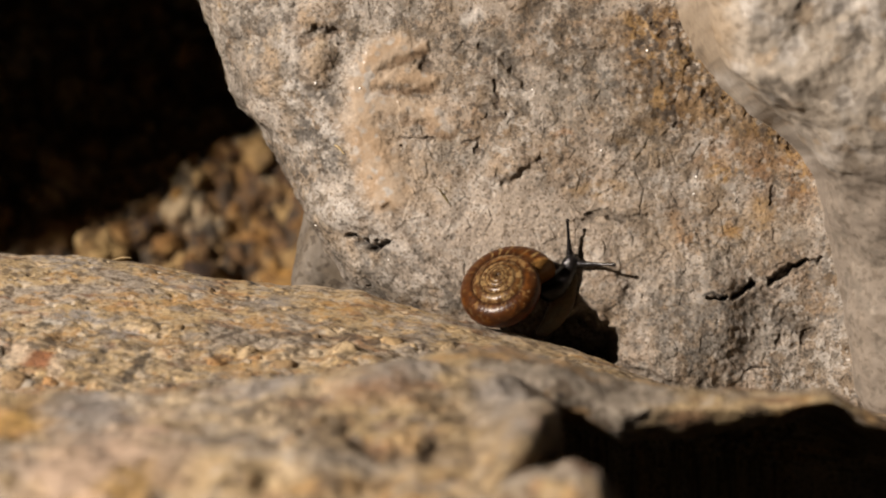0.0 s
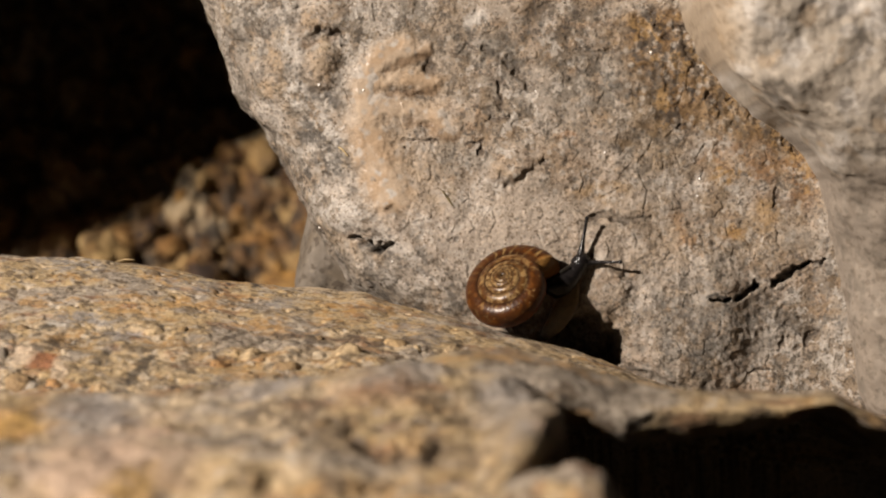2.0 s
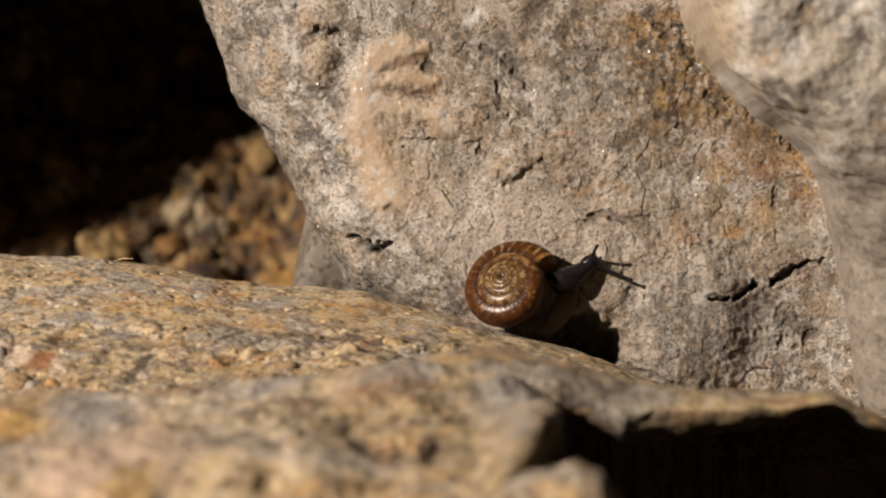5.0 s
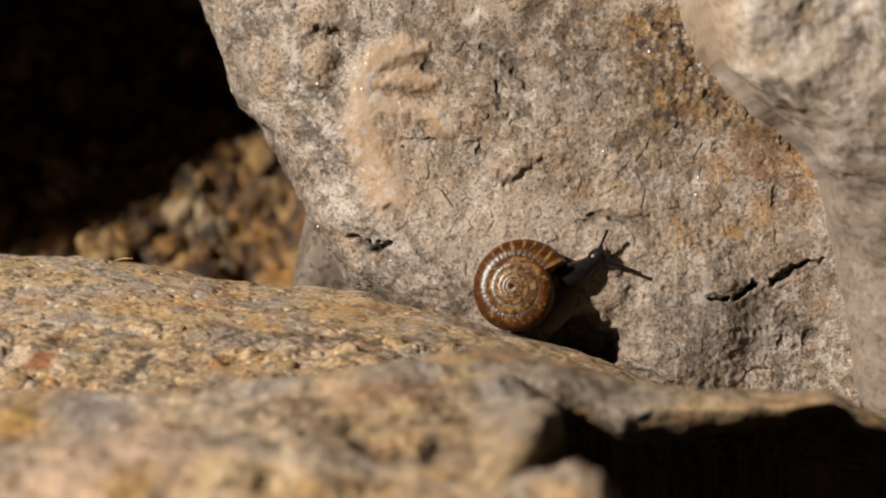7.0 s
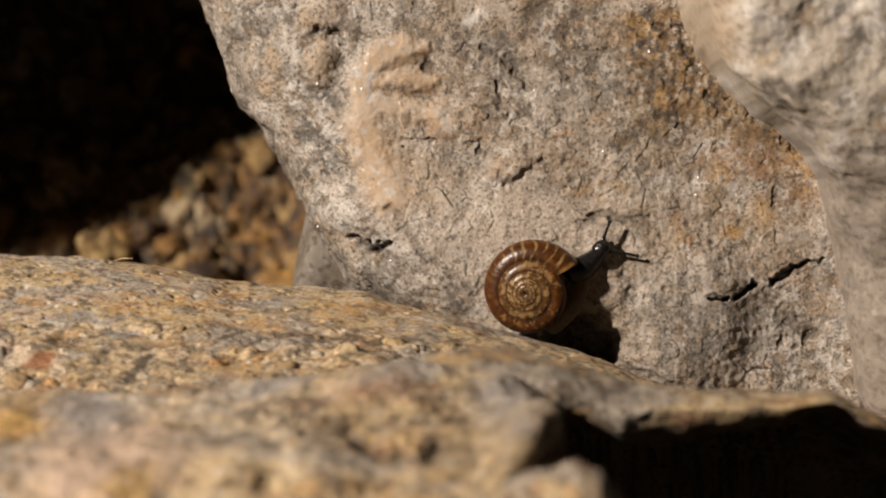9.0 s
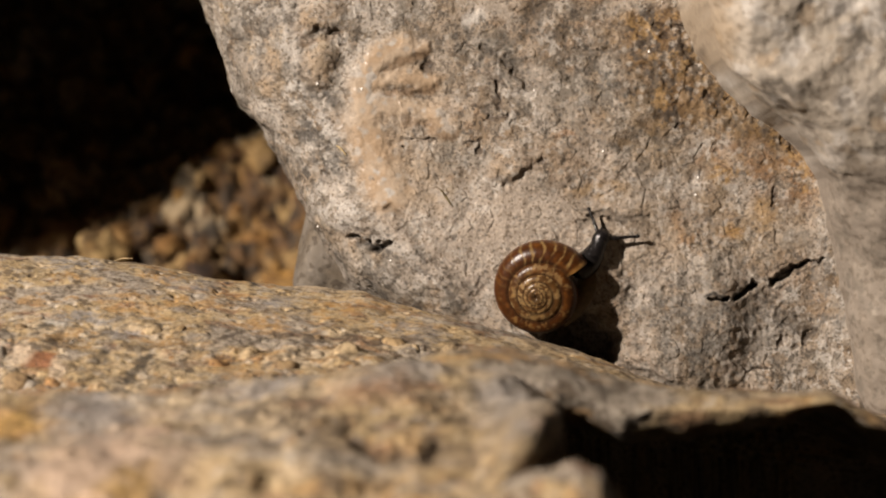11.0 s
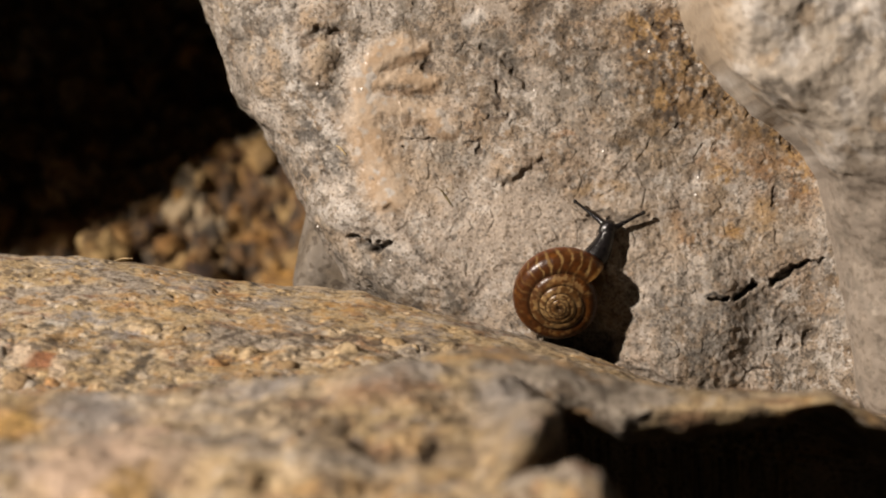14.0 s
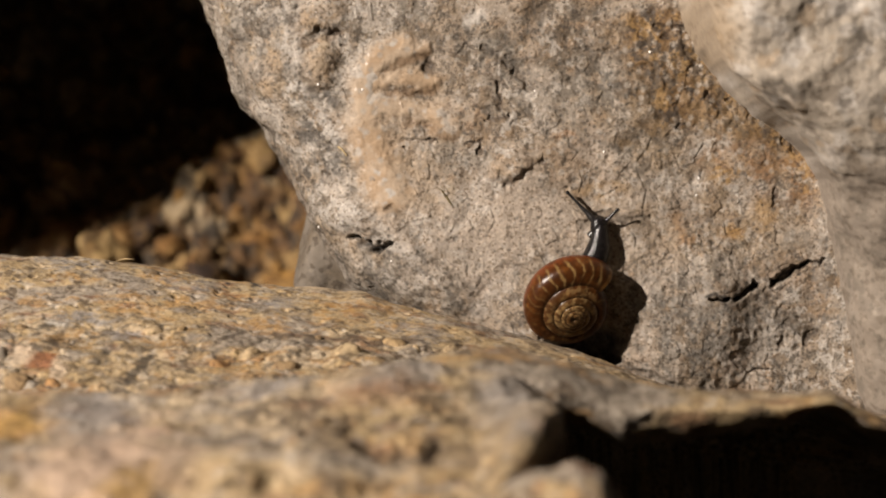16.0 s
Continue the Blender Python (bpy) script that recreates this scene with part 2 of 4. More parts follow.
        rust = f.patch(29.83, 11.50, 3.2, 1.2, -35) + f.patch(32.37, 7.69, 1.6, 3.2, 10) + 0.6 * f.patch(26.77, 8.70, 4, 2.6) + 0.8 * f.line(0.45, 20.56, 3.21, 21.43, 1.58, 22.60, -1.07)
        rust = rust + f.patch(25.75, 1.83, 1.0, 0.5) + f.patch(10.74, 10.48, 0.5, 0.4) + f.patch(0.81, 6.06, 0.3, 0.25) + 0.5 * f.patch(29.83, 5.65, 2.2, 2.6)
        c = blend(c, (0.46, 0.21, 0.055), 0.75 * np.clip(rust, 0, 1) * step(-0.7, 0.3, s))
        c = blend(c, (0.58, 0.30, 0.09), 0.8 * step(-0.6, 0.3, s) * f.line(0.5, 20.56, 3.21, 21.43, 1.58, 22.60, -1.07) + 0.8 * f.patch(25.75, 1.83, 1.1, 0.5) + 0.7 * f.patch(0.81, 6.06, 0.35, 0.25))
        c = blend(c, (0.30, 0.25, 0.05), 0.6 * f.patch(0.56, 4.63, 1.2, 0.9, -30) * step(-0.2, 0.4, s))
        cream = f.patch(2.34, 2.60, 6, 4.5) * 0.9 + f.patch(16.59, 4.12, 7, 4) * 0.5 + f.patch(8.45, 3.10, 6, 3) * 0.5 + f.patch(-0.71, 0.05, 4.5, 3.5) * 0.8 + f.patch(-8.35, 4.12, 3, 3) * 0.7 + f.patch(-4.28, 8.70, 4, 4) * 0.5 + f.patch(-12.93, 17.86, 1.2, 3, 15) + f.patch(-7.33, 2.60, 3.4, 1.6, -25) + f.patch(-14.45, 12.27, 1.6, 2.4, 25) * 0.7 + f.patch(-16.74, 14.56, 1.5, 3, 25) * 0.8 + f.patch(-9.87, 11.50, 1.2, 1.6, 30) * 0.8 + f.patch(6.16, 7.28, 1.6, 1.0, 20) * 0.8 + f.patch(-10.89, 21.68, 2.2, 1.8) * 0.8
        c = blend(c, (0.70, 0.58, 0.46), cream * 0.8)
        c = blend(c, (0.86, 0.78, 0.68), 0.75 * step(-1.22, -9.36, f.x) * step(0.15, 0.45, layers(p, 2.6, 4, 53, 0.75)))
        k1, k2, kown = cells(p + 0.6 * layers(p, 2.0, 2, 19)[..., None], 3.2, 23)
        side = step(-4.78, -10.89, f.x)
        c = blend(c, (0.84, 0.77, 0.68), 0.45 * side * step(0.55, 0.15, k1) * (kown > 0.3))
        c = blend(c, (0.66, 0.44, 0.19), 0.5 * side * step(0.45, 0.1, k1 + 0.2 * s) * (kown > 0.62))
        c = blend(c, (0.17, 0.14, 0.11), 0.6 * side * step(0.12, 0.03, k2 - k1) * step(-0.4, 0.4, s))
        # grime on the lower flank and white worn bulges
        grime = f.patch(-12.14, 13.51, 2.6, 1.2, -20) + f.patch(-12.90, 11.48, 2.0, 2.4, -25) + f.patch(-11.38, 8.43, 3.4, 2.2, -40) + f.patch(-9.35, 8.94, 1.2, 1.0) + f.patch(-7.32, 6.15, 2.2, 0.9, -40)
        grime = grime + f.patch(-6.81, 0.81, 2.4, 0.7, -8) + f.patch(-3.25, -0.46, 3.6, 1.0, -30) + 0.8 * f.patch(2.34, -5.03, 3.2, 0.6, -28) + f.patch(-9.86, 0.30, 2.0, 1.0, -50) + 0.7 * f.patch(-15.44, 18.34, 1.4, 2.6, 15)
        c = blend(c, (0.13, 0.115, 0.10), 0.72 * np.clip(grime, 0, 1) * step(-0.35, 0.35, s))
        grimy = step(-2.0, -9.0, f.x + 0.5 * f.z)
        c = blend(c, (0.62, 0.47, 0.31), 0.5 * grimy * step(0.0, 0.5, layers(p, 4.0, 3, 82, 0.6)))
        c = blend(c, (0.20, 0.17, 0.135), 0.6 * grimy * step(-0.3, 0.4, layers(p, 3.0, 4, 83, 0.7)))
        worn = f.patch(-9.86, 3.61, 2.8, 1.5, -40) + f.patch(-7.32, 2.84, 2.2, 0.9, -20) + 0.8 * f.patch(-4.27, 0.56, 1.8, 0.8, -30) + f.patch(-10.62, 11.13, 0.8, 1.7, 40) + f.patch(-13.41, 14.02, 0.8, 1.2, 25) + 0.8 * f.patch(-13.82, 17.83, 1.0, 2.0, 8) + 0.7 * f.patch(-15.95, 12.75, 1.0, 2.0, 30) + f.patch(2.84, 20.62, 1.0, 1.2, 30) + 0.8 * f.patch(3.76, 3.61, 1.0, 0.8) + 0.6 * f.patch(-0.71, 1.32, 1.8, 1.4) + 0.7 * f.patch(22.91, 6.15, 0.8, 0.9)
        c = blend(c, (0.92, 0.86, 0.78), 0.8 * np.clip(worn, 0, 1) * step(-0.55, 0.15, s))
        tan = f.patch(-15.54, 16.81, 1.0, 1.5) + f.patch(-16.21, 14.78, 0.6, 0.7) + 0.8 * f.patch(-11.28, 16.81, 1.6, 1.8) + f.patch(-11.13, 21.29, 1.9, 1.3) + 0.7 * f.patch(-13.92, 10.21, 0.8, 1.2, 25) + f.patch(5.89, 7.57, 1.5, 1.1, 25) + 0.6 * f.patch(-2.49, 6.15, 3.6, 2.6, -30)
        c = blend(c, (0.78, 0.56, 0.34), 0.6 * np.clip(tan, 0, 1) * step(-0.8, 0.2, s))
        pale = 0.8 * f.patch(5.89, 0.56, 10, 5, -12, 0.6) + 0.6 * f.patch(20.12, 0.56, 8, 5, 0, 0.6) + 0.5 * f.patch(11.99, 9.70, 6, 4, 0, 0.6)
        c = blend(c, (0.86, 0.73, 0.60), 0.42 * pale.clip(0, 1) * step(-0.6, 0.3, layers(p, 2.2, 4, 43, 0.7)))
        c = blend(c, (0.90, 0.79, 0.67), 0.4 * step(0.1, 0.5, layers(p, 5.0, 4, 45, 0.6)))
        # white calcite flecks
        c = blend(c, (0.88, 0.81, 0.72), 0.7 * step(0.3, 0.5, layers(p, 1.7, 4, 63, 0.75)) * step(-0.1, 0.3, layers(p, 9, 2, 67)))
        # rusty earth near the upper stone, ochre blots
        earth = f.patch(21.39, 16.31, 5.2, 4.2, -40) + f.patch(25.70, 13.36, 5.4, 2.3, -30) + 0.8 * f.patch(20.12, 19.35, 4.2, 2.6, -10) + 0.7 * f.patch(20.12, 11.99, 3.0, 1.8) + 0.9 * f.patch(29.77, 11.48, 2.8, 1.8, -40)
        c = blend(c, (0.30, 0.165, 0.05), 0.95 * np.clip(earth, 0, 1) * step(-0.75, 0.15, s))
        c = blend(c, (0.52, 0.31, 0.10), 0.8 * np.clip(earth, 0, 1) * step(0.05, 0.4, layers(p, 2.4, 4, 59, 0.7)))
        c = blend(c, (0.07, 0.045, 0.025), 0.85 * np.clip(earth, 0, 1) * step(0.18, 0.45, layers(p, 1.3, 3, 58, 0.7)))
        c = blend(c, (0.60, 0.42, 0.23), 0.38 * f.patch(23.67, 7.67, 11, 9, -20, 0.7) * step(-0.4, 0.4, layers(p, 4.0, 4, 91, 0.65)))
        amber = f.patch(26.21, 6.65, 1.9, 0.9, -15) + f.patch(32.82, 6.65, 0.7, 1.6) + 0.8 * f.patch(25.70, 1.83, 1.6, 0.9) + 0.8 * f.patch(29.26, 3.35, 1.4, 1.6) + 0.7 * f.patch(31.29, 9.45, 1.5, 2.0, 20) + 0.6 * f.patch(14.27, 5.38, 3.0, 0.8, 10) + 0.7 * f.patch(16.56, 9.45, 0.7, 0.5)
        c = blend(c, (0.60, 0.36, 0.12), 0.85 * np.clip(amber, 0, 1) * step(-0.5, 0.3, s))
        murky = f.patch(17.58, 7.92, 2.4, 2.6, 0) + f.patch(10.97, 20.88, 4.0, 2.0) + 0.8 * f.patch(7.42, 15.54, 1.2, 1.0) + 0.7 * f.patch(21.64, 10.46, 2.6, 1.0, 20) + 0.8 * f.patch(29.77, 5.13, 0.9, 1.8, 15) + 0.7 * f.patch(31.29, 1.07, 1.5, 1.3) + 0.45 * f.patch(30.78, -8.08, 3.2, 2.4, 10) + f.patch(15.04, 2.84, 3.4, 0.8, -8) + 0.6 * f.patch(-1.22, 18.85, 3.4, 1.6, -20)
        c = blend(c, (0.15, 0.115, 0.08), 0.6 * np.clip(murky, 0, 1) * step(-0.3, 0.4, s))
        # grey, finely speckled end of the boulder
        c = blend(c, (0.47, 0.44, 0.40), 0.4 * (f.patch(23.67, -6.55, 7, 4.5, 0) + f.patch(35.36, -1.98, 3, 6, 0)) * step(-0.5, 0.3, s))
        g = Face(p, 0.45)
        calcite = calcite_of(g)
        c = blend(c, (0.72, 0.55, 0.38), 0.65 * (f.patch(-3.51, 14.53, 3.8, 3.6, -20, 0.5) + 0.8 * f.patch(-4.27, 8.43, 3.0, 4.5, 20, 0.7)).clip(0, 1) * step(-0.7, 0.1, s))
        c = blend(c, (0.83, 0.63, 0.43), 0.9 * calcite)
        c = blend(c, (0.70, 0.44, 0.22), 0.5 * calcite * step(-0.1, 0.5, layers(p, 2.8, 3, 69, 0.6)))
        c = blend(c, (0.86, 0.78, 0.68), calcite * step(0.2, 0.5, layers(p, 1.5, 3, 57)))
        # black specks, brown stain in pits, and shade painted into cracks and grooves
        f1, f2, own = cells(p, 0.55, 8)
        c = blend(c, (0.09, 0.075, 0.06), 0.65 * (1 - 0.8 * calcite) * step(0.42, 0.2, f1) * step(0.25, 0.75, own + 0.5 * (np.clip(grey, 0, 1) - 0.5)))
        c = blend(c, (0.70, 0.63, 0.54), 0.6 * step(0.28, 0.15, cells(p, 1.3, 12)[0]))
        c = blend(c, (0.38, 0.22, 0.10), 0.75 * shades_of(g) * step(-0.9, 0.1, s))
        e = Face(p, 0.5, 55)
        c = blend(c, (0.10, 0.06, 0.03), 0.75 * pits_of(e))
        c = blend(c, (0.035, 0.025, 0.015), 0.9 * cracks_of(e))
        return 0.93 * blend(c, (0.12, 0.09, 0.06), 0.5 * grooves_of(g))

    def calcite_of(f):
        """The smooth fan of calcite: a thick curved band and three ridges that leave it."""
        k = f.line(1.3, -3.51, 18.14, -5.69, 17.32, -7.06, 15.29, -7.32, 13.00, soft=0.7)
        k = np.maximum(k, f.line(1.75, -7.06, 13.00, -6.81, 10.21, -5.89, 7.16, -4.78, 4.88, soft=0.75))
        k = np.maximum(k, 0.9 * f.line(0.62, -5.69, 16.92, -3.76, 17.73, -1.83, 18.24, soft=0.8))
        k = np.maximum(k, 0.85 * f.line(0.75, -6.05, 15.29, -3.51, 15.39, -1.12, 15.04, soft=0.8))
        k = np.maximum(k, 0.9 * f.line(0.85, -5.69, 13.26, -3.25, 12.75, -0.71, 11.99, soft=0.8))
        return np.maximum(k, 0.8 * f.patch(-0.20, 11.33, 1.3, 1.1, -25, 0.8))

    def shades_of(f):
        """Brown stain and painted shade in the grooves of the fan."""
        k = f.line(0.35, -5.03, 16.21, -3.51, 17.02, -1.73, 17.42) + f.line(0.4, -4.78, 13.97, -2.74, 14.27, -0.81, 14.38) + 0.8 * f.line(0.4, -3.51, 11.43, -1.22, 10.92, 0.81, 10.11) + 0.6 * f.patch(-1.98, 17.93, 0.6, 0.8, -40)
        k = k + 0.7 * f.line(0.3, -12.40, 18.59, -10.62, 19.25, -9.35, 19.61) + 0.6 * f.patch(4.37, 6.25, 0.5, 0.4) + 0.6 * f.line(0.25, 6.15, 6.15, 7.67, 7.01)
        return np.clip(k, 0, 1)

    def pits_of(f):
        """Small holes."""
        k = f.patch(-1.07, 16.66, 0.72, 0.62, 0, 0.5) + f.patch(-9.09, 18.59, 0.24, 0.24) + f.line(0.24, 5.08, 14.02, 4.88, 12.85) + f.line(0.12, 4.78, 15.29, 4.83, 14.27) + f.line(0.15, 3.61, 11.99, 5.38, 11.99, 5.79, 12.24)
        k = k + f.line(0.11, -3.51, 10.16, -2.49, 9.96, -1.63, 9.70, -0.71, 9.40) + f.line(0.12, 1.83, 9.40, 3.35, 9.50) + f.line(0.15, 3.10, 9.40, 3.20, 8.69) + f.patch(-3.40, 9.19, 0.18, 0.12)
        k = k + f.line(0.14, -11.63, 19.76, -10.36, 19.76, -9.35, 19.51) + f.patch(-12.75, 21.39, 0.25, 0.2) + f.patch(-11.23, 15.29, 0.22, 0.2) + f.patch(30.53, -8.33, 0.40, 0.36) + f.line(0.2, 32.56, -8.08, 33.32, -7.32)
        k = k + f.line(0.24, 30.68, 9.91, 31.39, 9.70, 31.80, 8.79) + f.line(0.14, 30.18, 5.64, 29.57, 4.01) + f.patch(8.74, 7.67, 0.22, 0.45) + f.patch(23.77, 13.67, 0.45, 0.4) + f.patch(20.12, 19.46, 0.55, 0.35) + f.line(0.2, 19.10, 20.27, 20.12, 20.07) + f.line(0.3, 21.39, 20.17, 22.56, 20.47)
        k = k + f.line(0.12, 27.74, -11.13, 29.51, -10.87) + f.patch(-6.30, 6.25, 0.16, 0.18) + f.patch(25.70, 13.51, 0.3, 0.3) + f.patch(24.69, 16.56, 0.4, 0.5, -30) + f.patch(21.13, 10.97, 0.4, 0.3) + f.patch(13.51, 2.84, 0.35, 0.16)
        return np.clip(k, 0, 1)

    def cracks_of(f):
        """Two open cracks."""
        k = f.line(0.17, 23.93, -4.52, 25.35, -4.37) + f.line(0.30, 26.11, -4.32, 27.13, -3.71, 28.24, -3.15) + f.line(0.27, 29.77, -2.74, 31.04, -2.13, 32.31, -1.57) + 0.6 * f.line(0.12, 32.56, -1.37, 34.59, -1.12)
        return np.clip(k + f.line(0.24, -8.23, 0.86, -7.32, 0.56) + f.line(0.32, -6.40, 0.25, -5.18, 0.56) + 0.6 * f.line(0.14, -7.32, 0.56, -6.30, 0.36), 0, 1)

    def grooves_of(f):
        k = 0.28 * f.line(0.5, -5.03, 16.21, -3.51, 17.02, -1.73, 17.42, soft=1.0) + 0.32 * f.line(0.55, -4.78, 13.97, -2.74, 14.27, -0.81, 14.38, soft=1.0) + 0.25 * f.line(0.55, -3.51, 11.43, -1.22, 10.92, 0.81, 10.11, soft=1.0) + f.line(0.35, 12.50, 2.08, 14.02, 3.00, 15.80, 3.20, 16.56, 2.69, 18.34, 3.00) + f.line(0.3, 3.36, 18.12, 5.90, 16.85, 7.69, 14.56) + 0.8 * f.line(0.4, -4.78, 3.61, -1.98, 0.05, 2.34, -3.51)
        k = k + f.line(0.5, 30.59, -6.06, 33.39, -7.58) + f.line(0.35, 16.08, -10.13, 18.63, -11.40, 21.68, -12.67) + 0.6 * f.line(0.25, -13.67, 16.31, -12.65, 14.78, -11.38, 14.02, -8.84, 14.27) + 0.7 * f.line(0.3, -12.14, 19.35, -9.09, 19.61) + 0.6 * f.line(0.3, 5.13, 6.55, 5.89, 5.89, 7.92, 7.06)
        return np.clip(k, 0, 1)

    return rock("boulder", p, relief, paint, LIMESTONE, "weathered grey and cream limestone boulder with calcite veins and cracks", "rock", lambda p: 1 - 0.8 * calcite_of(Face(p, 0.45)))


main_boulder()


# ---- the pale boulder that leans in from the side ----
def side_boulder():
    z = heights(-58, -20, 25, 70, 330)
    left = smooth_curve(z, (-58, -12.95, -5.95, 1.05, 5.47, 8.30, 10.73, 12.25, 14.60, 17.89, 20.71, 70),
                        (60, 37.30, 35.55, 34.70, 33.61, 31.96, 29.63, 27.35, 24.98, 22.91, 21.78, 10), 0.6)
    front = smooth_curve(z, (-58, -12, 5, 10, 25, 70), (4, -6, -10, -13.5, -20, -8), 4)
    p = upright(z, left, left + 62, front, 50, smooth_curve(z, (-20, 0, 8, 12, 70), (18, 17, 6, 3.5, 4), 2), smooth_curve(z, (-20, 0, 8, 12, 70), (10, 10, 6, 4, 5), 2), 110, 240, seen=50.0)

    def relief(p):
        f1, f2, own = cells(p, 3.2, 77)
        return 0.8 * layers(p, 9, 2, 61) + 0.2 * layers(p, 2.4, 3, 66) + 0.15 * (0.5 - f1)

    def paint(p):
        s = layers(p, 2.2, 3, 81, 0.6)
        c = np.zeros(p.shape) + (0.92, 0.80, 0.65)
        c = blend(c, (0.60, 0.53, 0.45), 0.6 * step(0.1, 0.55, layers(p, 6, 3, 85) + 0.4 * s))
        c = blend(c, (1.12, 1.03, 0.92), 0.85 * step(0.1, 0.45, layers(p, 3.4, 3, 87)))
        c = blend(c, (0.72, 0.50, 0.28), 0.5 * step(0.25, 0.55, layers(p, 3.0, 3, 89)))
        # mottled tan lower part, painted darker to offset the strong lamp light there
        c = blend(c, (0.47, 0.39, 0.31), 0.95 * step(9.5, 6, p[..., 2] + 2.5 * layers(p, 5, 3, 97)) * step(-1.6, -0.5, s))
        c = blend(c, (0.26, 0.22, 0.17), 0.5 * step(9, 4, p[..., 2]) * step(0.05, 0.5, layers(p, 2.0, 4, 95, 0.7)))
        f = Face(p, 0.6)
        c = blend(c, (0.60, 0.44, 0.27), 0.7 * f.patch(22.39, 18.50, 2.0, 4, 20))
        # dark slots, and shade painted at the rounding low on the left
        dark = f.patch(33.32, 19.23, 0.9, 1.6, 10) + f.patch(34.77, 16.80, 0.5, 1.6, 10) + f.patch(28.22, 13.40, 2.0, 1.0, -30) + 0.6 * f.patch(36.96, 18.50, 1.2, 2.5)
        c = blend(c, (0.14, 0.115, 0.09), 0.75 * np.clip(dark, 0, 1) * step(-0.6, 0.2, s))
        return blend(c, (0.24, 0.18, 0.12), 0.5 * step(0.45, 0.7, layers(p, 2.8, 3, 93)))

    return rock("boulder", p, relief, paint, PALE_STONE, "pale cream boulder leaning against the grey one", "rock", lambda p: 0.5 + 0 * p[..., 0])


side_boulder()


# ---- the ochre ledge on which the snail creeps ----
def ring_rock(x, ctrl, counts):
    """Closed rings across x through control points (k, 2, len(x)), with counts samples from each to the next."""
    k = len(ctrl)
    parts = []
    for i in range(k):
        a, b, c, d = ctrl[(i - 1) % k], ctrl[i], ctrl[(i + 1) % k], ctrl[(i + 2) % k]
        t = np.linspace(0, 1, counts[i], endpoint=False)[:, None, None]
        la = np.hypot(*(b - a))[None, None] + 1e-6
        lb = np.hypot(*(c - b))[None, None] + 1e-6
        lc = np.hypot(*(d - c))[None, None] + 1e-6
        m0 = 0.5 * lb * ((c - b) / lb + (b - a) / la)
        m1 = 0.5 * lb * ((c - b) / lb + (d - c) / lc)
        parts.append((2 * t ** 3 - 3 * t ** 2 + 1) * b + (t ** 3 - 2 * t ** 2 + t) * m0 + (3 * t ** 2 - 2 * t ** 3) * c + (t ** 3 - t ** 2) * m1)
    q = np.concatenate(parts)  # r, 2, n
    p = np.stack([np.broadcast_to(x, q[:, 0].shape), q[:, 0], q[:, 1]], -1)
    return p.transpose(1, 0, 2)


def ochre_paint(p, seed, flow=0.55):
    q = p * (flow, 1, 1)
    s = layers(p, 1.6, 4, seed, 0.7)
    c = np.zeros(p.shape) + (0.76, 0.55, 0.285)
    c = blend(c, (0.90, 0.70, 0.45), step(-0.1, 0.45, layers(q, 4.5, 3, seed + 10)))
    c = blend(c, (0.48, 0.43, 0.385), 0.75 * step(0.15, 0.45, layers(q, 5.5, 4, seed + 20, 0.6)))
    c = blend(c, (0.72, 0.40, 0.12), 0.7 * step(0.25, 0.55, layers(q, 3.2, 4, seed + 30, 0.65)))
    c = blend(c, (0.40, 0.19, 0.085), 0.7 * step(0.3, 0.6, layers(q, 2.2, 3, seed + 40)))
    c = blend(c, (0.78, 0.67, 0.53), 0.8 * step(0.3, 0.6, layers(p, 1.4, 3, seed + 45, 0.7)))
    c = blend(c, (0.19, 0.125, 0.065), 0.8 * step(0.22, 0.55, layers(p, 1.5, 4, seed + 50, 0.75)))
    f1, f2, own = cells(p, 0.8, seed + 60)
    return blend(c, (0.04, 0.03, 0.025), 0.8 * step(0.25, 0.12, f1) * (own > 0.6))


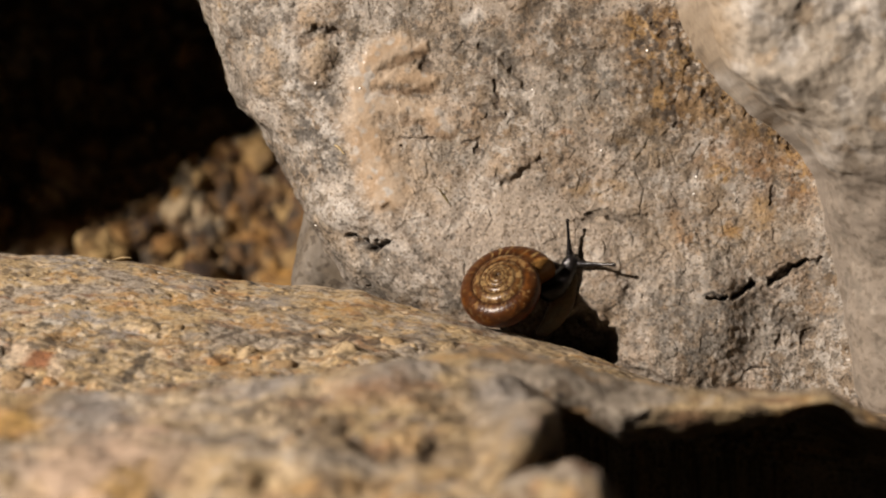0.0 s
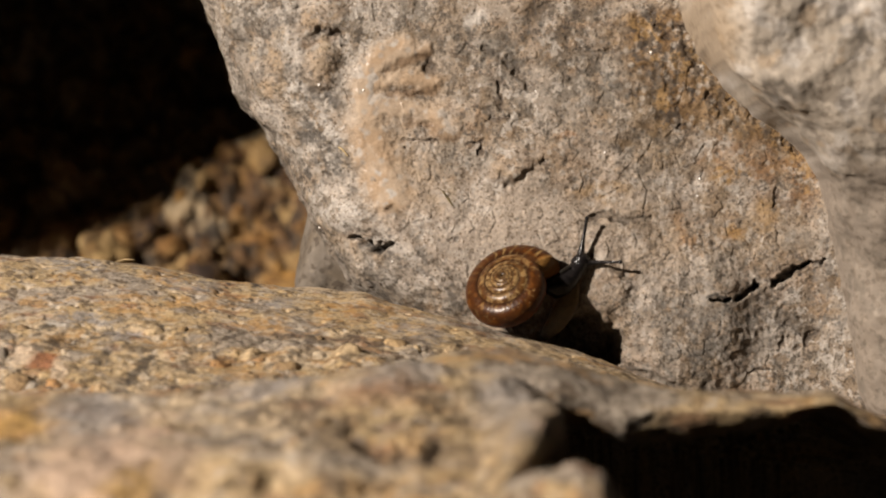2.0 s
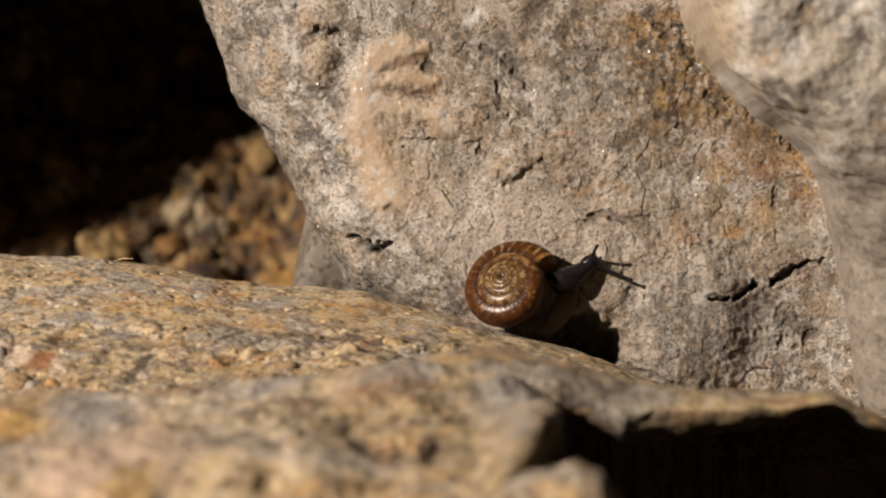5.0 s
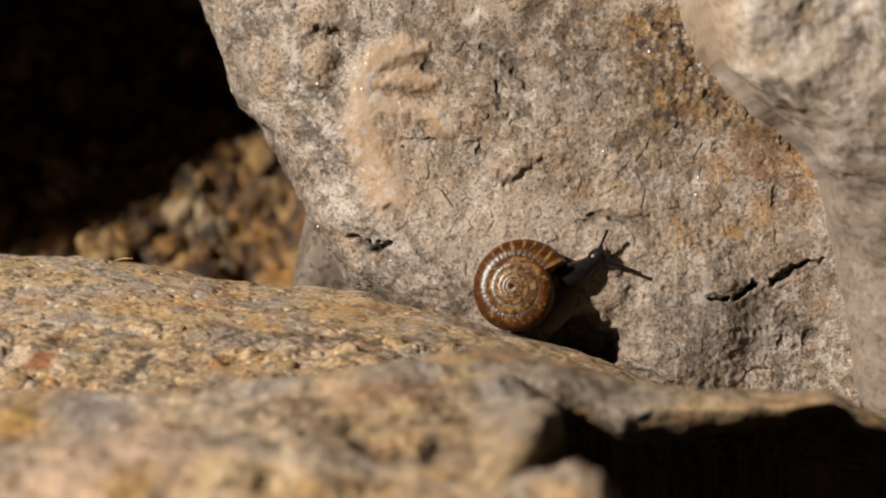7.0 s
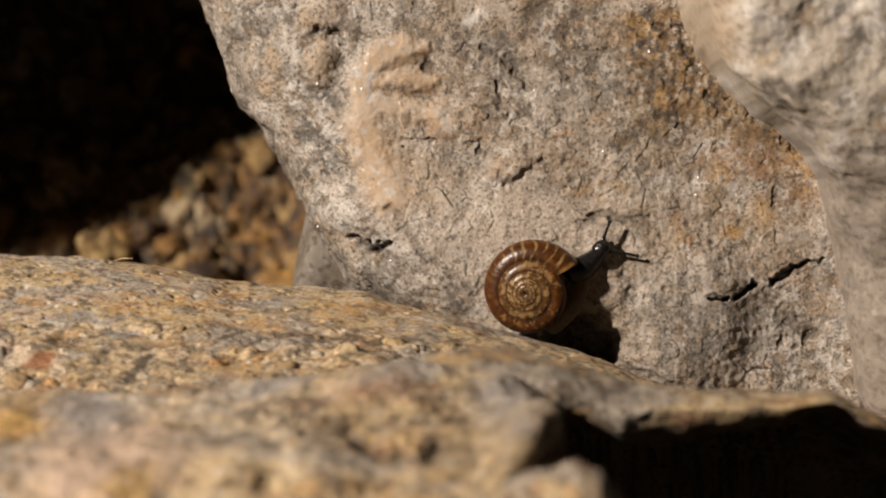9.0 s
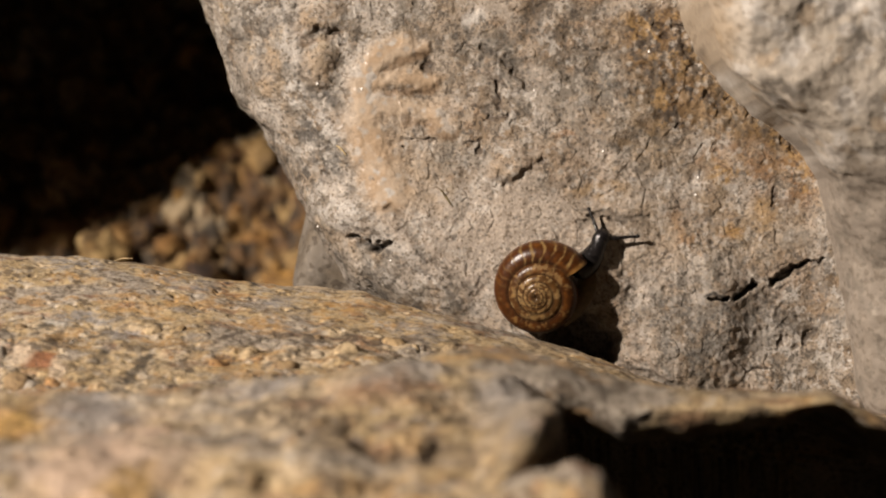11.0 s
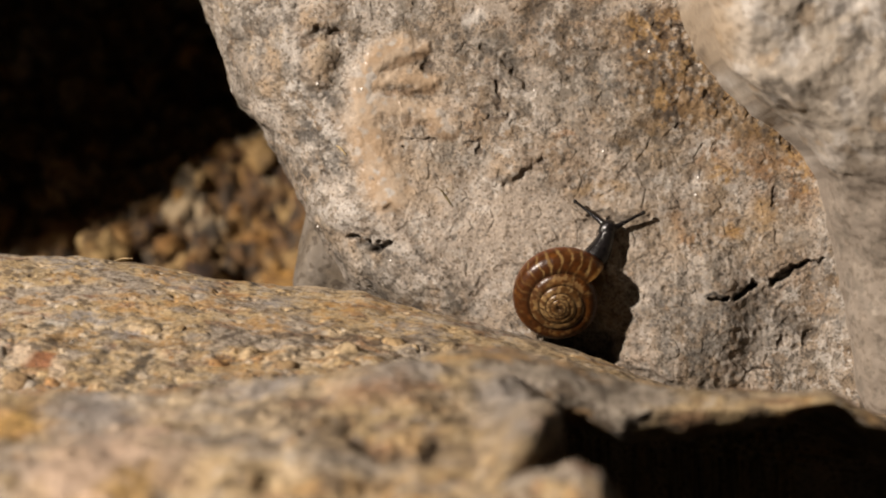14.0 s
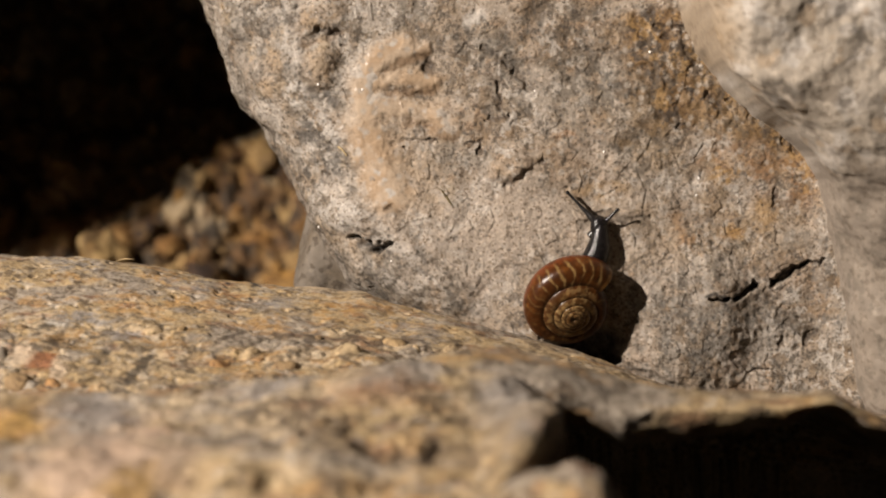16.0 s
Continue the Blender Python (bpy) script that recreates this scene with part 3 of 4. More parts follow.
def ledge():
    x = heights(-62, -43, 30, 58, 520)
    top = smooth_curve(x, (-62, -39.90, -36.85, -32.78, -24.63, -18.53, -7.33, -1.22, 4.38, 8.96, 14.05, 17.61, 21.17, 31.35, 58),
                       (0, -0.41, -0.81, -0.76, -1.78, -2.85, -3.87, -5.50, -7.28, -8.40, -10.23, -11.71, -12.88, -14.20, -17), 0.8)
    o = np.zeros(len(x))
    low = smooth_curve(x, (-62, -39.90, -9.36, 5.90, 16.08, 58), (-11.93, -11.93, -11.47, -9.86, -11.70, -17), 4)
    rim = smooth_curve(x, (-62, -6, 6, 58), (-34, -34, -13, -13), 2)
    ctrl = np.array([(o + 6, top), (o - 8, top * 0.55 + low * 0.45), (np.minimum(rim + 12, -12), low), (rim, low - 5), (rim, o - 58), (o + 40, o - 58), (o + 30, top - 16), (o + 14, top - 2.4)])
    p = ring_rock(x, ctrl, (150, 140, 60, 12, 16, 12, 20, 40))

    def relief(p):
        f1, f2, own = cells(p * (1, 1, 1.0), 2.6, 107)
        band = step(-4, -12, p[..., 1])
        return (0.35 * layers(p, 8, 3, 101) + (0.11 + 0.07 * band) * layers(p, 2.4, 3, 103, 0.6) + 0.04 * layers(p, 0.8, 3, 105, 0.7)
                + band * (0.5 * (0.5 - f1) + 0.35 * own) * step(0.0, 0.4, layers(p, 9, 2, 109) + 0.3) - 0.25 * step(0.25, 0.1, cells(p, 1.6, 111)[0]))

    def paint(p):
        c = ochre_paint(p, 120)
        f = Face(p, 0.5)
        band = step(-4, -12, p[..., 1])
        f1, f2, own = cells(p, 2.6, 107)
        # shade painted into the gaps between the lumps
        c = blend(c, (0.11, 0.07, 0.035), 0.45 * band * step(0.14, 0.03, f2 - f1))
        rusty = f.patch(-9.30, -5.36, 1.8, 0.8, -5) + f.patch(-15.48, -6.36, 1.5, 0.6) + f.patch(-24.39, -2.49, 1.4, 0.35, -5) + 0.8 * f.patch(-33.68, -9.45, 1.6, 1.0) + 0.7 * f.patch(-21.98, -7.79, 2.4, 0.5) + 0.7 * f.patch(-17.29, -9.45, 3.0, 1.0) + 0.6 * f.patch(-4.25, -5.26, 2.5, 0.5, -12) + 0.7 * f.patch(-27.00, -3.99, 3.0, 0.35)
        c = blend(c, (0.72, 0.40, 0.11), 0.9 * np.clip(rusty, 0, 1) * step(-0.5, 0.3, layers(p, 1.6, 4, 171, 0.7)))
        greyish = f.patch(-33.42, -1.23, 3.0, 0.6, -8) + f.patch(-30.76, -5.87, 3.5, 0.5) + f.patch(-26.92, -7.24, 2.4, 0.4) + f.patch(-14.81, -4.99, 2.0, 0.5, -8) + 0.8 * f.patch(-23.03, -2.99, 3.2, 0.35, -6) + 0.8 * f.patch(-2.15, -7.29, 2.5, 0.7, -10)
        c = blend(c, (0.47, 0.44, 0.42), 0.8 * np.clip(greyish, 0, 1) * step(-0.6, 0.2, layers(p, 1.2, 4, 173, 0.7)))
        c = blend(c, (0.12, 0.075, 0.035), 0.6 * step(0.28, 0.55, layers(p, 0.9, 4, 177, 0.8)) * step(-0.2, 0.3, layers(p, 5.0, 2, 179)))
        c = blend(c, (0.95, 0.80, 0.58), 0.4 * step(0.3, 0.5, layers(p, 0.8, 3, 181, 0.7)))
        seam = f.line(0.28, -18.59, -7.60, -12.83, -7.24, -8.91, -7.89, -4.08, -7.72, 1.76, -7.88) + f.line(0.2, -33.11, -7.70, -28.27, -7.50)
        c = blend(c, (0.10, 0.06, 0.03), 0.8 * np.clip(seam, 0, 1) * step(-0.4, 0.3, layers(p, 2.0, 3, 175)))
        c = blend(c, (0.45, 0.17, 0.06), 0.9 * f.patch(-33.63, -9.31, 1.3, 0.9))
        c = blend(c, (0.85, 0.66, 0.46), 0.9 * f.patch(-31.90, -10.01, 0.7, 1.0) + 0.8 * f.patch(-35.27, -8.84, 1.2, 0.9))
        c = blend(c, (0.86, 0.80, 0.70), 0.9 * f.patch(-33.21, -6.32, 1.1, 0.35))
        f = Face(p, 0.35)
        # small holes without depth: their shade, painted as dark spots
        holes = f.patch(-19.33, -3.25, 0.14, 0.12) + f.patch(-17.14, -4.50, 0.22, 0.14) + f.patch(-16.95, -3.15, 0.12, 0.08) + f.patch(-24.91, -6.80, 0.3, 0.2) + f.line(0.3, -25.89, -10.70, -24.80, -9.07) + 0.8 * f.patch(-28.46, -9.07, 0.7, 0.5) + f.line(0.22, -24.51, -8.97, -25.92, -10.66) + f.patch(-24.21, -6.70, 0.3, 0.3) + f.patch(-17.22, -3.22, 0.2, 0.16) + f.patch(-19.34, -3.17, 0.2, 0.16) + f.patch(-33.93, -6.75, 0.7, 0.25)
        return blend(c, (0.05, 0.035, 0.02), 0.85 * np.clip(holes, 0, 1))

    return rock("ledge_rock", p, relief, paint, OCHRE_STONE, "ochre ledge of rough limestone with grey and rusty blots", "rock", lambda p: 0.6 + 0.3 * step(-4, -12, p[..., 1]))


ledge()


# ---- the stone close to the lens, with a broken lip over a hollow ----
def front_stone():
    x = heights(-60, -40, 6.9, 8.2, 330)
    top = smooth_curve(x, (-60, -32.88, -24.49, -16.10, -11.07, -6.04, -1.85, 4.86, 9.06),
                       (-10.44, -10.53, -10.44, -10.53, -9.69, -8.75, -8.5, -10.0, -12.0), 1.5)
    o = np.zeros(len(x))
    e = step(1.16, 3.41, x)
    under = smooth_curve(x, (0.04, 2.47, 4.53, 6.15, 7.70, 11.30), (-17.19, -15.62, -13.9, -12.7, -12.1, -13.0), 0.4)
    back = smooth_curve(x, (4.34, 7.15, 8.46), (0, 6, 20), 1)
    ctrl = np.array([(o - 34, top - 4), (o - 42, top), (o - 54, (1 - e) * (top * 0.55 - 7.0) + e * (top * 0.55 + under * 0.45)),
                     (back - 72, (1 - e) * -15.5 + e * (under + 0.5)), (back - 80 + 6 * e, (1 - e) * -22 + e * (under - 0.6)),
                     (-70 + 26 * e, (1 - e) * -58 + e * (under - 5)), (o - 34, (1 - e) * -58 + e * -26)])
    p = ring_rock(x, ctrl, (40, 70, 90, 50, 20, 12, 20))

    def relief(p):
        f = Face(p, 0.7)
        f1, f2, own = cells(p + 1.2 * layers(p, 4, 2, 209)[..., None], 5.0, 207)
        h = 0.6 * layers(p, 10, 3, 201) + 0.3 * layers(p, 3.2, 4, 203, 0.65) + 0.3 * (0.5 - f1) * (own > 0.5)
        h += 0.4 * f.patch(-8.79, -13.51, 1.5, 1.2, 20, 0.6) + 0.4 * f.patch(-6.72, -14.66, 1.1, 1.6, -20, 0.6) + 0.4 * f.patch(-1.94, -13.23, 2.2, 0.9, 8, 0.5) + 0.4 * f.patch(-22.30, -14.85, 4.2, 2.0, 0, 0.7)
        h -= 0.35 * f.line(0.32, -11.86, -12.07, -9.20, -12.19, -7.08, -12.49, -5.36, -13.47, -3.89, -13.90)
        return h - 0.6 * f.line(0.38, -3.48, -14.03, -2.11, -13.87, -0.55, -13.95) - 0.4 * f.patch(-11.39, -15.51, 0.6, 0.8, -40)

    def paint(p):
        c = 0.96 * ochre_paint(p * 0.5, 220)
        f = Face(p, 1.0)
        # brown patches that also darken the front face as its shading would
        brown = f.patch(1.00, -14.61, 4.5, 2.2, 10, 0.7) + 0.8 * f.patch(3.84, -11.95, 3.0, 1.2, 10, 0.7) + 0.6 * f.patch(-8.39, -15.32, 5.0, 1.0, 0, 0.7)
        c = blend(c, (0.44, 0.31, 0.17), 0.7 * brown.clip(0, 1) * step(-0.6, 0.4, layers(p, 3.0, 4, 231, 0.7)))
        c = blend(c, (0.16, 0.11, 0.06), 0.6 * step(0.3, 0.6, layers(p, 3.2, 4, 233, 0.7)))
        # dark paint along the crack and the slot deepens their shade
        c = blend(c, (0.13, 0.08, 0.04), 0.8 * f.line(0.4, -11.86, -12.07, -9.20, -12.19, -7.08, -12.49, -5.36, -13.47, -3.89, -13.90) + 0.9 * f.line(0.4, -3.48, -14.03, -0.55, -13.95))
        c = blend(c, (0.44, 0.40, 0.37), 0.75 * f.patch(-2.31, -8.53, 4.5, 1.2, 10, 0.6) + 0.6 * f.patch(4.80, -10.31, 2.5, 2.0, 10, 0.6))
        c = blend(c, (0.86, 0.63, 0.47), 0.85 * f.patch(-22.30, -14.85, 5.0, 2.4, 0, 0.6))
        c = blend(c, (0.75, 0.45, 0.10), 0.8 * f.patch(-20.38, -15.62, 1.8, 1.2, 0, 0.6) + 0.6 * f.patch(-30.89, -12.57, 2.4, 0.8, 0, 0.6))
        c = blend(c, (0.45, 0.41, 0.38), 0.8 * f.patch(-25.51, -11.84, 3.5, 1.2, 0, 0.6) + 0.8 * f.patch(-13.17, -10.02, 4, 0.9, 15, 0.6))
        return blend(c, (0.42, 0.24, 0.12), 0.7 * f.patch(-4.99, -10.24, 3.0, 1.0, 8, 0.6))

    return rock("front_rock", p, relief, paint, OCHRE_STONE, "broad ochre limestone rock with cream and grey blots")


def lip():
    x = heights(-9.0, -8.0, 33.78, 52, 360, 8)
    top = smooth_curve(x, (-9, -5, 0, 4.97, 9.25, 13.53, 19.96, 26.38, 29.81, 33.58, 52),
                       (-12, -9.6, -8.1, -7.75, -8.74, -10.32, -11.01, -11.09, -11.18, -13.02, -19), 0.8)
    under = smooth_curve(x, (0, 8.47, 10.78, 13.73, 16.68, 25.94, 28.89, 33.02, 52),
                         (-12.17, -12.17, -12.51, -13.94, -13.31, -12.68, -11.58, -13.65, -22), 0.5)
    o = np.zeros(len(x))
    ctrl = np.array([(o - 10, top - 4), (o - 36, top), (o - 43, top * 0.5 + under * 0.5), (o - 42, under), (o - 28, under - 1.0), (o - 8, under - 4), (o - 2, o - 30), (o + 4, top - 8)])
    p = ring_rock(x, ctrl, (60, 40, 40, 40, 30, 16, 10, 10))

    def relief(p):
        f1, f2, own = cells(p, 3.0, 307)
        return 0.35 * layers(p, 6, 3, 301) + 0.16 * layers(p, 2.2, 3, 303) + 0.2 * (0.5 - f1) * (own > 0.5)

    return rock("broken_edge", p, relief, lambda p: 0.8 * ochre_paint(p * 0.6, 320), OCHRE_STONE, "broken ochre edge over a dark hollow", "")


def low_stone():
    x = heights(-3.03, -2.31, 10.84, 11.31, 160, 6)
    o = np.zeros(len(x))
    topz = smooth_curve(x, (-3.09, 2.79, 6.10, 8.67, 10.14, 11.24, 11.61), (-15.83, -15.54, -14.59, -14.07, -14.59, -16.13, -17.60), 0.5)
    ctrl = np.array([(o - 62, topz - 3), (o - 74, topz), (o - 84, topz - 4), (o - 86, o - 58), (o - 60, o - 58)])
    p = ring_rock(x, ctrl, (30, 40, 30, 10, 20))
    return rock("stone", p, lambda p: 0.45 * layers(p, 4, 3, 401) + 0.3 * layers(p, 1.6, 3, 403), lambda p: ochre_paint(p, 420), OCHRE_STONE, "small ochre stone below the broken edge")


front = front_stone()
lip().parent = front
low_stone()


# ---- in the hollow behind ----
def rubble_bank():
    x = heights(-140, -75, 6, 60, 260)
    o = np.zeros(len(x))
    rise = smooth_curve(x, (-140, -60, -30, 60), (-4, -2, 16, 22), 6)
    ctrl = np.array([(o + 150, o + 60), (o + 124, rise + 20), (o + 104, o - 2), (o + 92, o - 18), (o + 80, o - 58), (o + 190, o - 58), (o + 190, o + 50)])
    p = ring_rock(x, ctrl, (90, 90, 90, 20, 6, 6, 6))

    def relief(p):
        f1, f2, own = cells(p + 1.5 * layers(p, 5, 2, 511)[..., None], 7.0, 501)
        return 2.6 * own + 1.2 * step(0.3, 0.05, f2 - f1) * -1 + 1.5 * layers(p, 20, 3, 503) + 1.2 * layers(p, 4, 4, 505, 0.75)

    def paint(p):
        f1, f2, own = cells(p + 1.5 * layers(p, 5, 2, 511)[..., None], 7.0, 501)
        c = np.zeros(p.shape) + (0.20, 0.095, 0.022)
        c = blend(c, (0.62, 0.39, 0.16), step(0.0, 0.4, layers(p, 5, 4, 521, 0.75) + 0.5 * (own - 0.5)))
        c = blend(c, (0.44, 0.235, 0.06), 0.8 * step(0.15, 0.45, layers(p, 3.5, 4, 523, 0.75)))
        c = blend(c, (0.80, 0.62, 0.38), 0.8 * step(0.8, 0.9, own))
        return blend(c, (0.05, 0.035, 0.02), 0.9 * step(0.1, 0.4, layers(p, 3.5, 4, 525, 0.75)))

    bank = rock("rubble_bank", p, relief, paint, RUBBLE, "lumpy brown concreted rubble at the back of a hollow")
    # clasts stuck to the bank: six shapes, shared
    shapes = []
    for k in range(6):
        u = np.linspace(0, math.pi, 18)[:, None]
        a = np.linspace(0, 2 * math.pi, 26, endpoint=False)[None, :]
        ball = np.stack([np.sin(u) * np.cos(a), np.sin(u) * np.sin(a), np.cos(u) + 0 * a], -1)
        # flattened facets make each clast angular
        facets = [Vector((random.uniform(-1, 1), random.uniform(-1, 1), random.uniform(-1, 1))).normalized() for _ in range(9)]
        size = np.min([0.72 / np.maximum(ball @ np.array(v), 0.35) for v in facets], 0).clip(0.6, 1.25) + 0.3 * layers(ball, 0.9, 3, 530 + 7 * k, 0.7)
        tone = ((0.22, 0.10, 0.018), (0.60, 0.40, 0.16), (0.46, 0.24, 0.05), (0.05, 0.022, 0.006), (0.44, 0.28, 0.105), (0.28, 0.13, 0.02))[k]
        body = ball * size[..., None] * (1.0, 0.9, 0.75)
        mottle = layers(body, 0.7, 4, 560 + k, 0.8)
        c = blend(np.zeros(body.shape) + tone, (0.12, 0.048, 0.009), 0.6 * step(0.0, 0.5, mottle))
        c = blend(c, (0.52, 0.30, 0.09), 0.6 * step(0.1, 0.4, layers(body, 0.8, 3, 580 + k)))
        me = grid_mesh("clast", body * MM, 0.41 * c, False)
        me.materials.append(RUBBLE)
        shapes.append(me)
    face = FORMS[bank.name].reshape(-1, 3)
    face = face[(face[:, 0] > -78) & (face[:, 0] < -2) & (face[:, 2] > -18) & (face[:, 2] < 34) & (face[:, 1] < 140)]
    for k in range(300):
        cx, cy, cz = face[random.randrange(len(face))] - np.array([0, random.uniform(-0.5, 1.0), 0])
        ob = new("clast", random.choice(shapes))
        ob.parent = bank
        ob.matrix_basis = Matrix.Translation(place(cx, cy, cz)) @ Euler([random.uniform(0, 6.3) for _ in range(3)]).to_matrix().to_4x4() @ Matrix.Scale(random.choice((0.8, 1.0, 1.3, 1.6, 2.0, 2.6, 3.2)), 4)
    return bank


def back_stone():
    x = heights(-13.97, -13.59, -5.61, -4.53, 90, 6)
    u = (x - x[0]) / (x[-1] - x[0])
    o = np.zeros(len(x))
    topz = -4.26 + 13 * np.sqrt(np.clip(1 - (2 * u - 1) ** 2, 0, 1))
    ctrl = np.array([(o + 24, topz), (o + 19, topz - 4), (o + 18, topz - 14), (o + 18, o - 58), (o + 34, o - 58), (o + 32, topz - 4)])
    p = ring_rock(x, ctrl, (30, 40, 20, 10, 10, 10))
    return rock("stone", p, lambda p: 0.4 * layers(p, 5, 3, 601), lambda p: np.zeros(p.shape) + (0.29, 0.24, 0.185) + 0.10 * layers(p, 3, 4, 605)[..., None], PALE_STONE, "plain grey stone wedged behind the boulder")


rubble_bank()
back_stone()


# ---- unseen rock added above and aside, to block lamp light from the hollow ----
def lamp_blocker():
    x = heights(-210, -150, -60, 60, 70)
    o = np.zeros(len(x))
    edge = smooth_curve(x, (-210, -140, -128, -119, -112, -107, -95, -70, 60), (-30, 40, 44, 50, 56, 60, 71, 95, 130), 2)
    ctrl = np.array([(o - 4, edge + 2), (o - 8, edge + 14), (o + 10, edge + 60), (o + 120, edge + 60), (o + 130, edge + 20), (o + 60, edge + 8)])
    p = ring_rock(x, ctrl, (20, 20, 20, 20, 20, 20))
    # painted dark so that it bounces little light
    return rock("boulder", p, lambda p: 2.0 * layers(p, 25, 3, 701), lambda p: 0.35 * ochre_paint(p * 0.3, 720), OCHRE_STONE, "unseen dark boulder blocking lamp light from the hollow")


lamp_blocker()


def ground():
    n = 120
    g = np.linspace(-1, 1, n)
    g = np.sign(g) * np.abs(g) ** 2.5 * 1500
    gx, gy = np.meshgrid(g, g, indexing="ij")
    gz = -60 + 3.0 * layers(np.stack([gx, gy, gx * 0], -1), 40, 3, 801)
    v = np.stack([gx, gy, gz], -1).reshape(-1, 3) * MM + np.array([0, 0, EYE_Z])
    faces = [(i * n + j, (i + 1) * n + j, (i + 1) * n + j + 1, i * n + j + 1) for i in range(n - 1) for j in range(n - 1)]
    me = bpy.data.meshes.new("ground")
    me.from_pydata(v.tolist(), [], faces)
    c = np.tile((0.06, 0.045, 0.03, 1.0), (n * n, 1))
    me.color_attributes.new("tint", "FLOAT_COLOR", "POINT").data.foreach_set("color", c.astype(np.float32).ravel())
    me.materials.append(SOIL)
    return tagged(new("ground", me), "dark bare soil under the rocks", "ground", kind="structure")


ground()


# ---- pebbles bedded in the ledge, bright grains and a dry fibre on the boulder ----
def lump_mesh(name, seed, tone, n=9, m=12):
    u = np.linspace(0.05, math.pi - 0.05, n)[:, None]
    a = np.linspace(0, 2 * math.pi, m, endpoint=False)[None, :]
    ball = np.stack([np.sin(u) * np.cos(a), np.sin(u) * np.sin(a), np.cos(u) + 0 * a], -1)
    body = ball * (1 + 0.4 * layers(ball, 1.0, 2, seed))[..., None] * (1.2, 0.9, 0.8)
    return grid_mesh(name, body * MM, 0.33 * (np.zeros(body.shape) + tone) * (1 + 0.3 * layers(body, 0.7, 2, seed + 3)[..., None]), False)


def pebbles():
    bed = FORMS["ledge_rock"]
    tones = ((0.78, 0.58, 0.33), (0.66, 0.45, 0.22), (0.56, 0.48, 0.38), (0.58, 0.32, 0.12), (0.84, 0.68, 0.47), (0.5, 0.33, 0.16))
    shapes = [lump_mesh("pebble", 1000 + 11 * k, tones[k]) for k in range(6)]
    for me in shapes:
        me.materials.append(OCHRE_STONE)
    rows = np.flatnonzero((bed[:, 0, 0] > -41) & (bed[:, 0, 0] < 6))
    cols = np.flatnonzero((bed[300, :, 1] < -9) & (bed[300, :, 1] > -24) & (bed[300, :, 2] > -30))
    for k in range(40):
        x, y, z = bed[int(random.choice(rows)), int(random.choice(cols))]
        ob = new("pebble", random.choice(shapes))
        ob.parent = bpy.data.objects["ledge_rock"]
        size = random.choice((0.35, 0.5, 0.7, 0.9, 1.2))
        ob.matrix_basis = Matrix.Translation(place(x, y, z - 0.5 * size)) @ Euler([random.uniform(-0.6, 0.6), random.uniform(-0.6, 0.6), random.uniform(0, 6.3)]).to_matrix().to_4x4() @ Matrix.Scale(size, 4)


def on_face(name, x, z, lift=0.0):
    p = FORMS[name]
    q = p[:, :, :].reshape(-1, 3)
    q = q[q[:, 1] < 14]
    k = np.argmin((q[:, 0] - x) ** 2 + (q[:, 2] - z) ** 2)
    return Vector((q[k, 0], q[k, 1] - lift, q[k, 2]))


def grains():
    quartz = bpy.data.materials.new("quartz")
    quartz.use_nodes = True
    b = quartz.node_tree.nodes["Principled BSDF"]
    b.inputs["Base Color"].default_value = (0.75, 0.72, 0.68, 1)
    b.inputs["Roughness"].default_value = 0.15
    me = lump_mesh("crystal", 1200, (1.4, 1.35, 1.3), 5, 6)
    for poly in me.polygons:
        poly.use_smooth = False
    me.materials.append(quartz)
    for x, z, size in ((-11.35, 14.91, 0.11), (14.45, 8.81, 0.10), (23.01, 6.46, 0.12), (-7.33, 14.40, 0.10), (22.80, 4.89, 0.09), (28.20, -3.00, 0.08), (-4.78, -0.97, 0.08), (-11.40, 2.09, 0.10), (18.63, 17.86, 0.12), (8.19, 14.30, 0.08)):
        ob = new("crystal", me)
        ob.parent = bpy.data.objects["boulder"]
        ob.matrix_basis = Matrix.Translation(place(*on_face("boulder", x, z, 0.03))) @ Euler([random.uniform(0, 6) for _ in range(3)]).to_matrix().to_4x4() @ Matrix.Scale(size, 4)


def fibre(name, label, points, radius, color):
    t = np.linspace(0, 1, 24)
    k = np.linspace(0, 1, len(points))
    line = np.stack([smooth_curve(t, k, [v[i] for v in points], 0.12) for i in range(3)], -1)
    a = np.linspace(0, 2 * math.pi, 8, endpoint=False)
    ring = np.stack([np.cos(a), np.sin(a) * 0, np.sin(a)], -1) * radius + np.stack([0 * a, np.sin(a), 0 * a], -1) * radius * 0.5
    p = line[:, None, :] + ring[None] * (0.35 + 0.65 * np.sin(math.pi * np.clip(t, 0.08, 0.92)))[:, None, None]
    me = grid_mesh(name, p, np.zeros(p.shape) + color)
    me.materials.append(PALE_STONE)
    return tagged(new(name, me), label, "plant debris")


pebbles()
grains()
fibre("dry_fibre", "short dry straw-coloured plant fibre lying on the grey boulder", [on_face("boulder", x, z, 0.12) for x, z in ((-9.67, 9.31), (-9.21, 9.11), (-8.75, 8.45))], 0.10, (0.36, 0.28, 0.15))
fibre("moss_shred", "tiny yellow-green moss shred stuck on the boulder", [on_face("boulder", x, z, 0.10) for x, z in ((-0.31, 5.39), (0.20, 4.78), (0.71, 3.92))], 0.10, (0.10, 0.075, 0.03))
fibre("dry_fibre", "thin dry fibre curling over the ledge's edge", [Vector(v) for v in ((-29.37, 2.0, -1.07), (-28.50, 2.0, -0.81), (-27.59, 2.0, -0.86))], 0.05, (0.25, 0.18, 0.09))


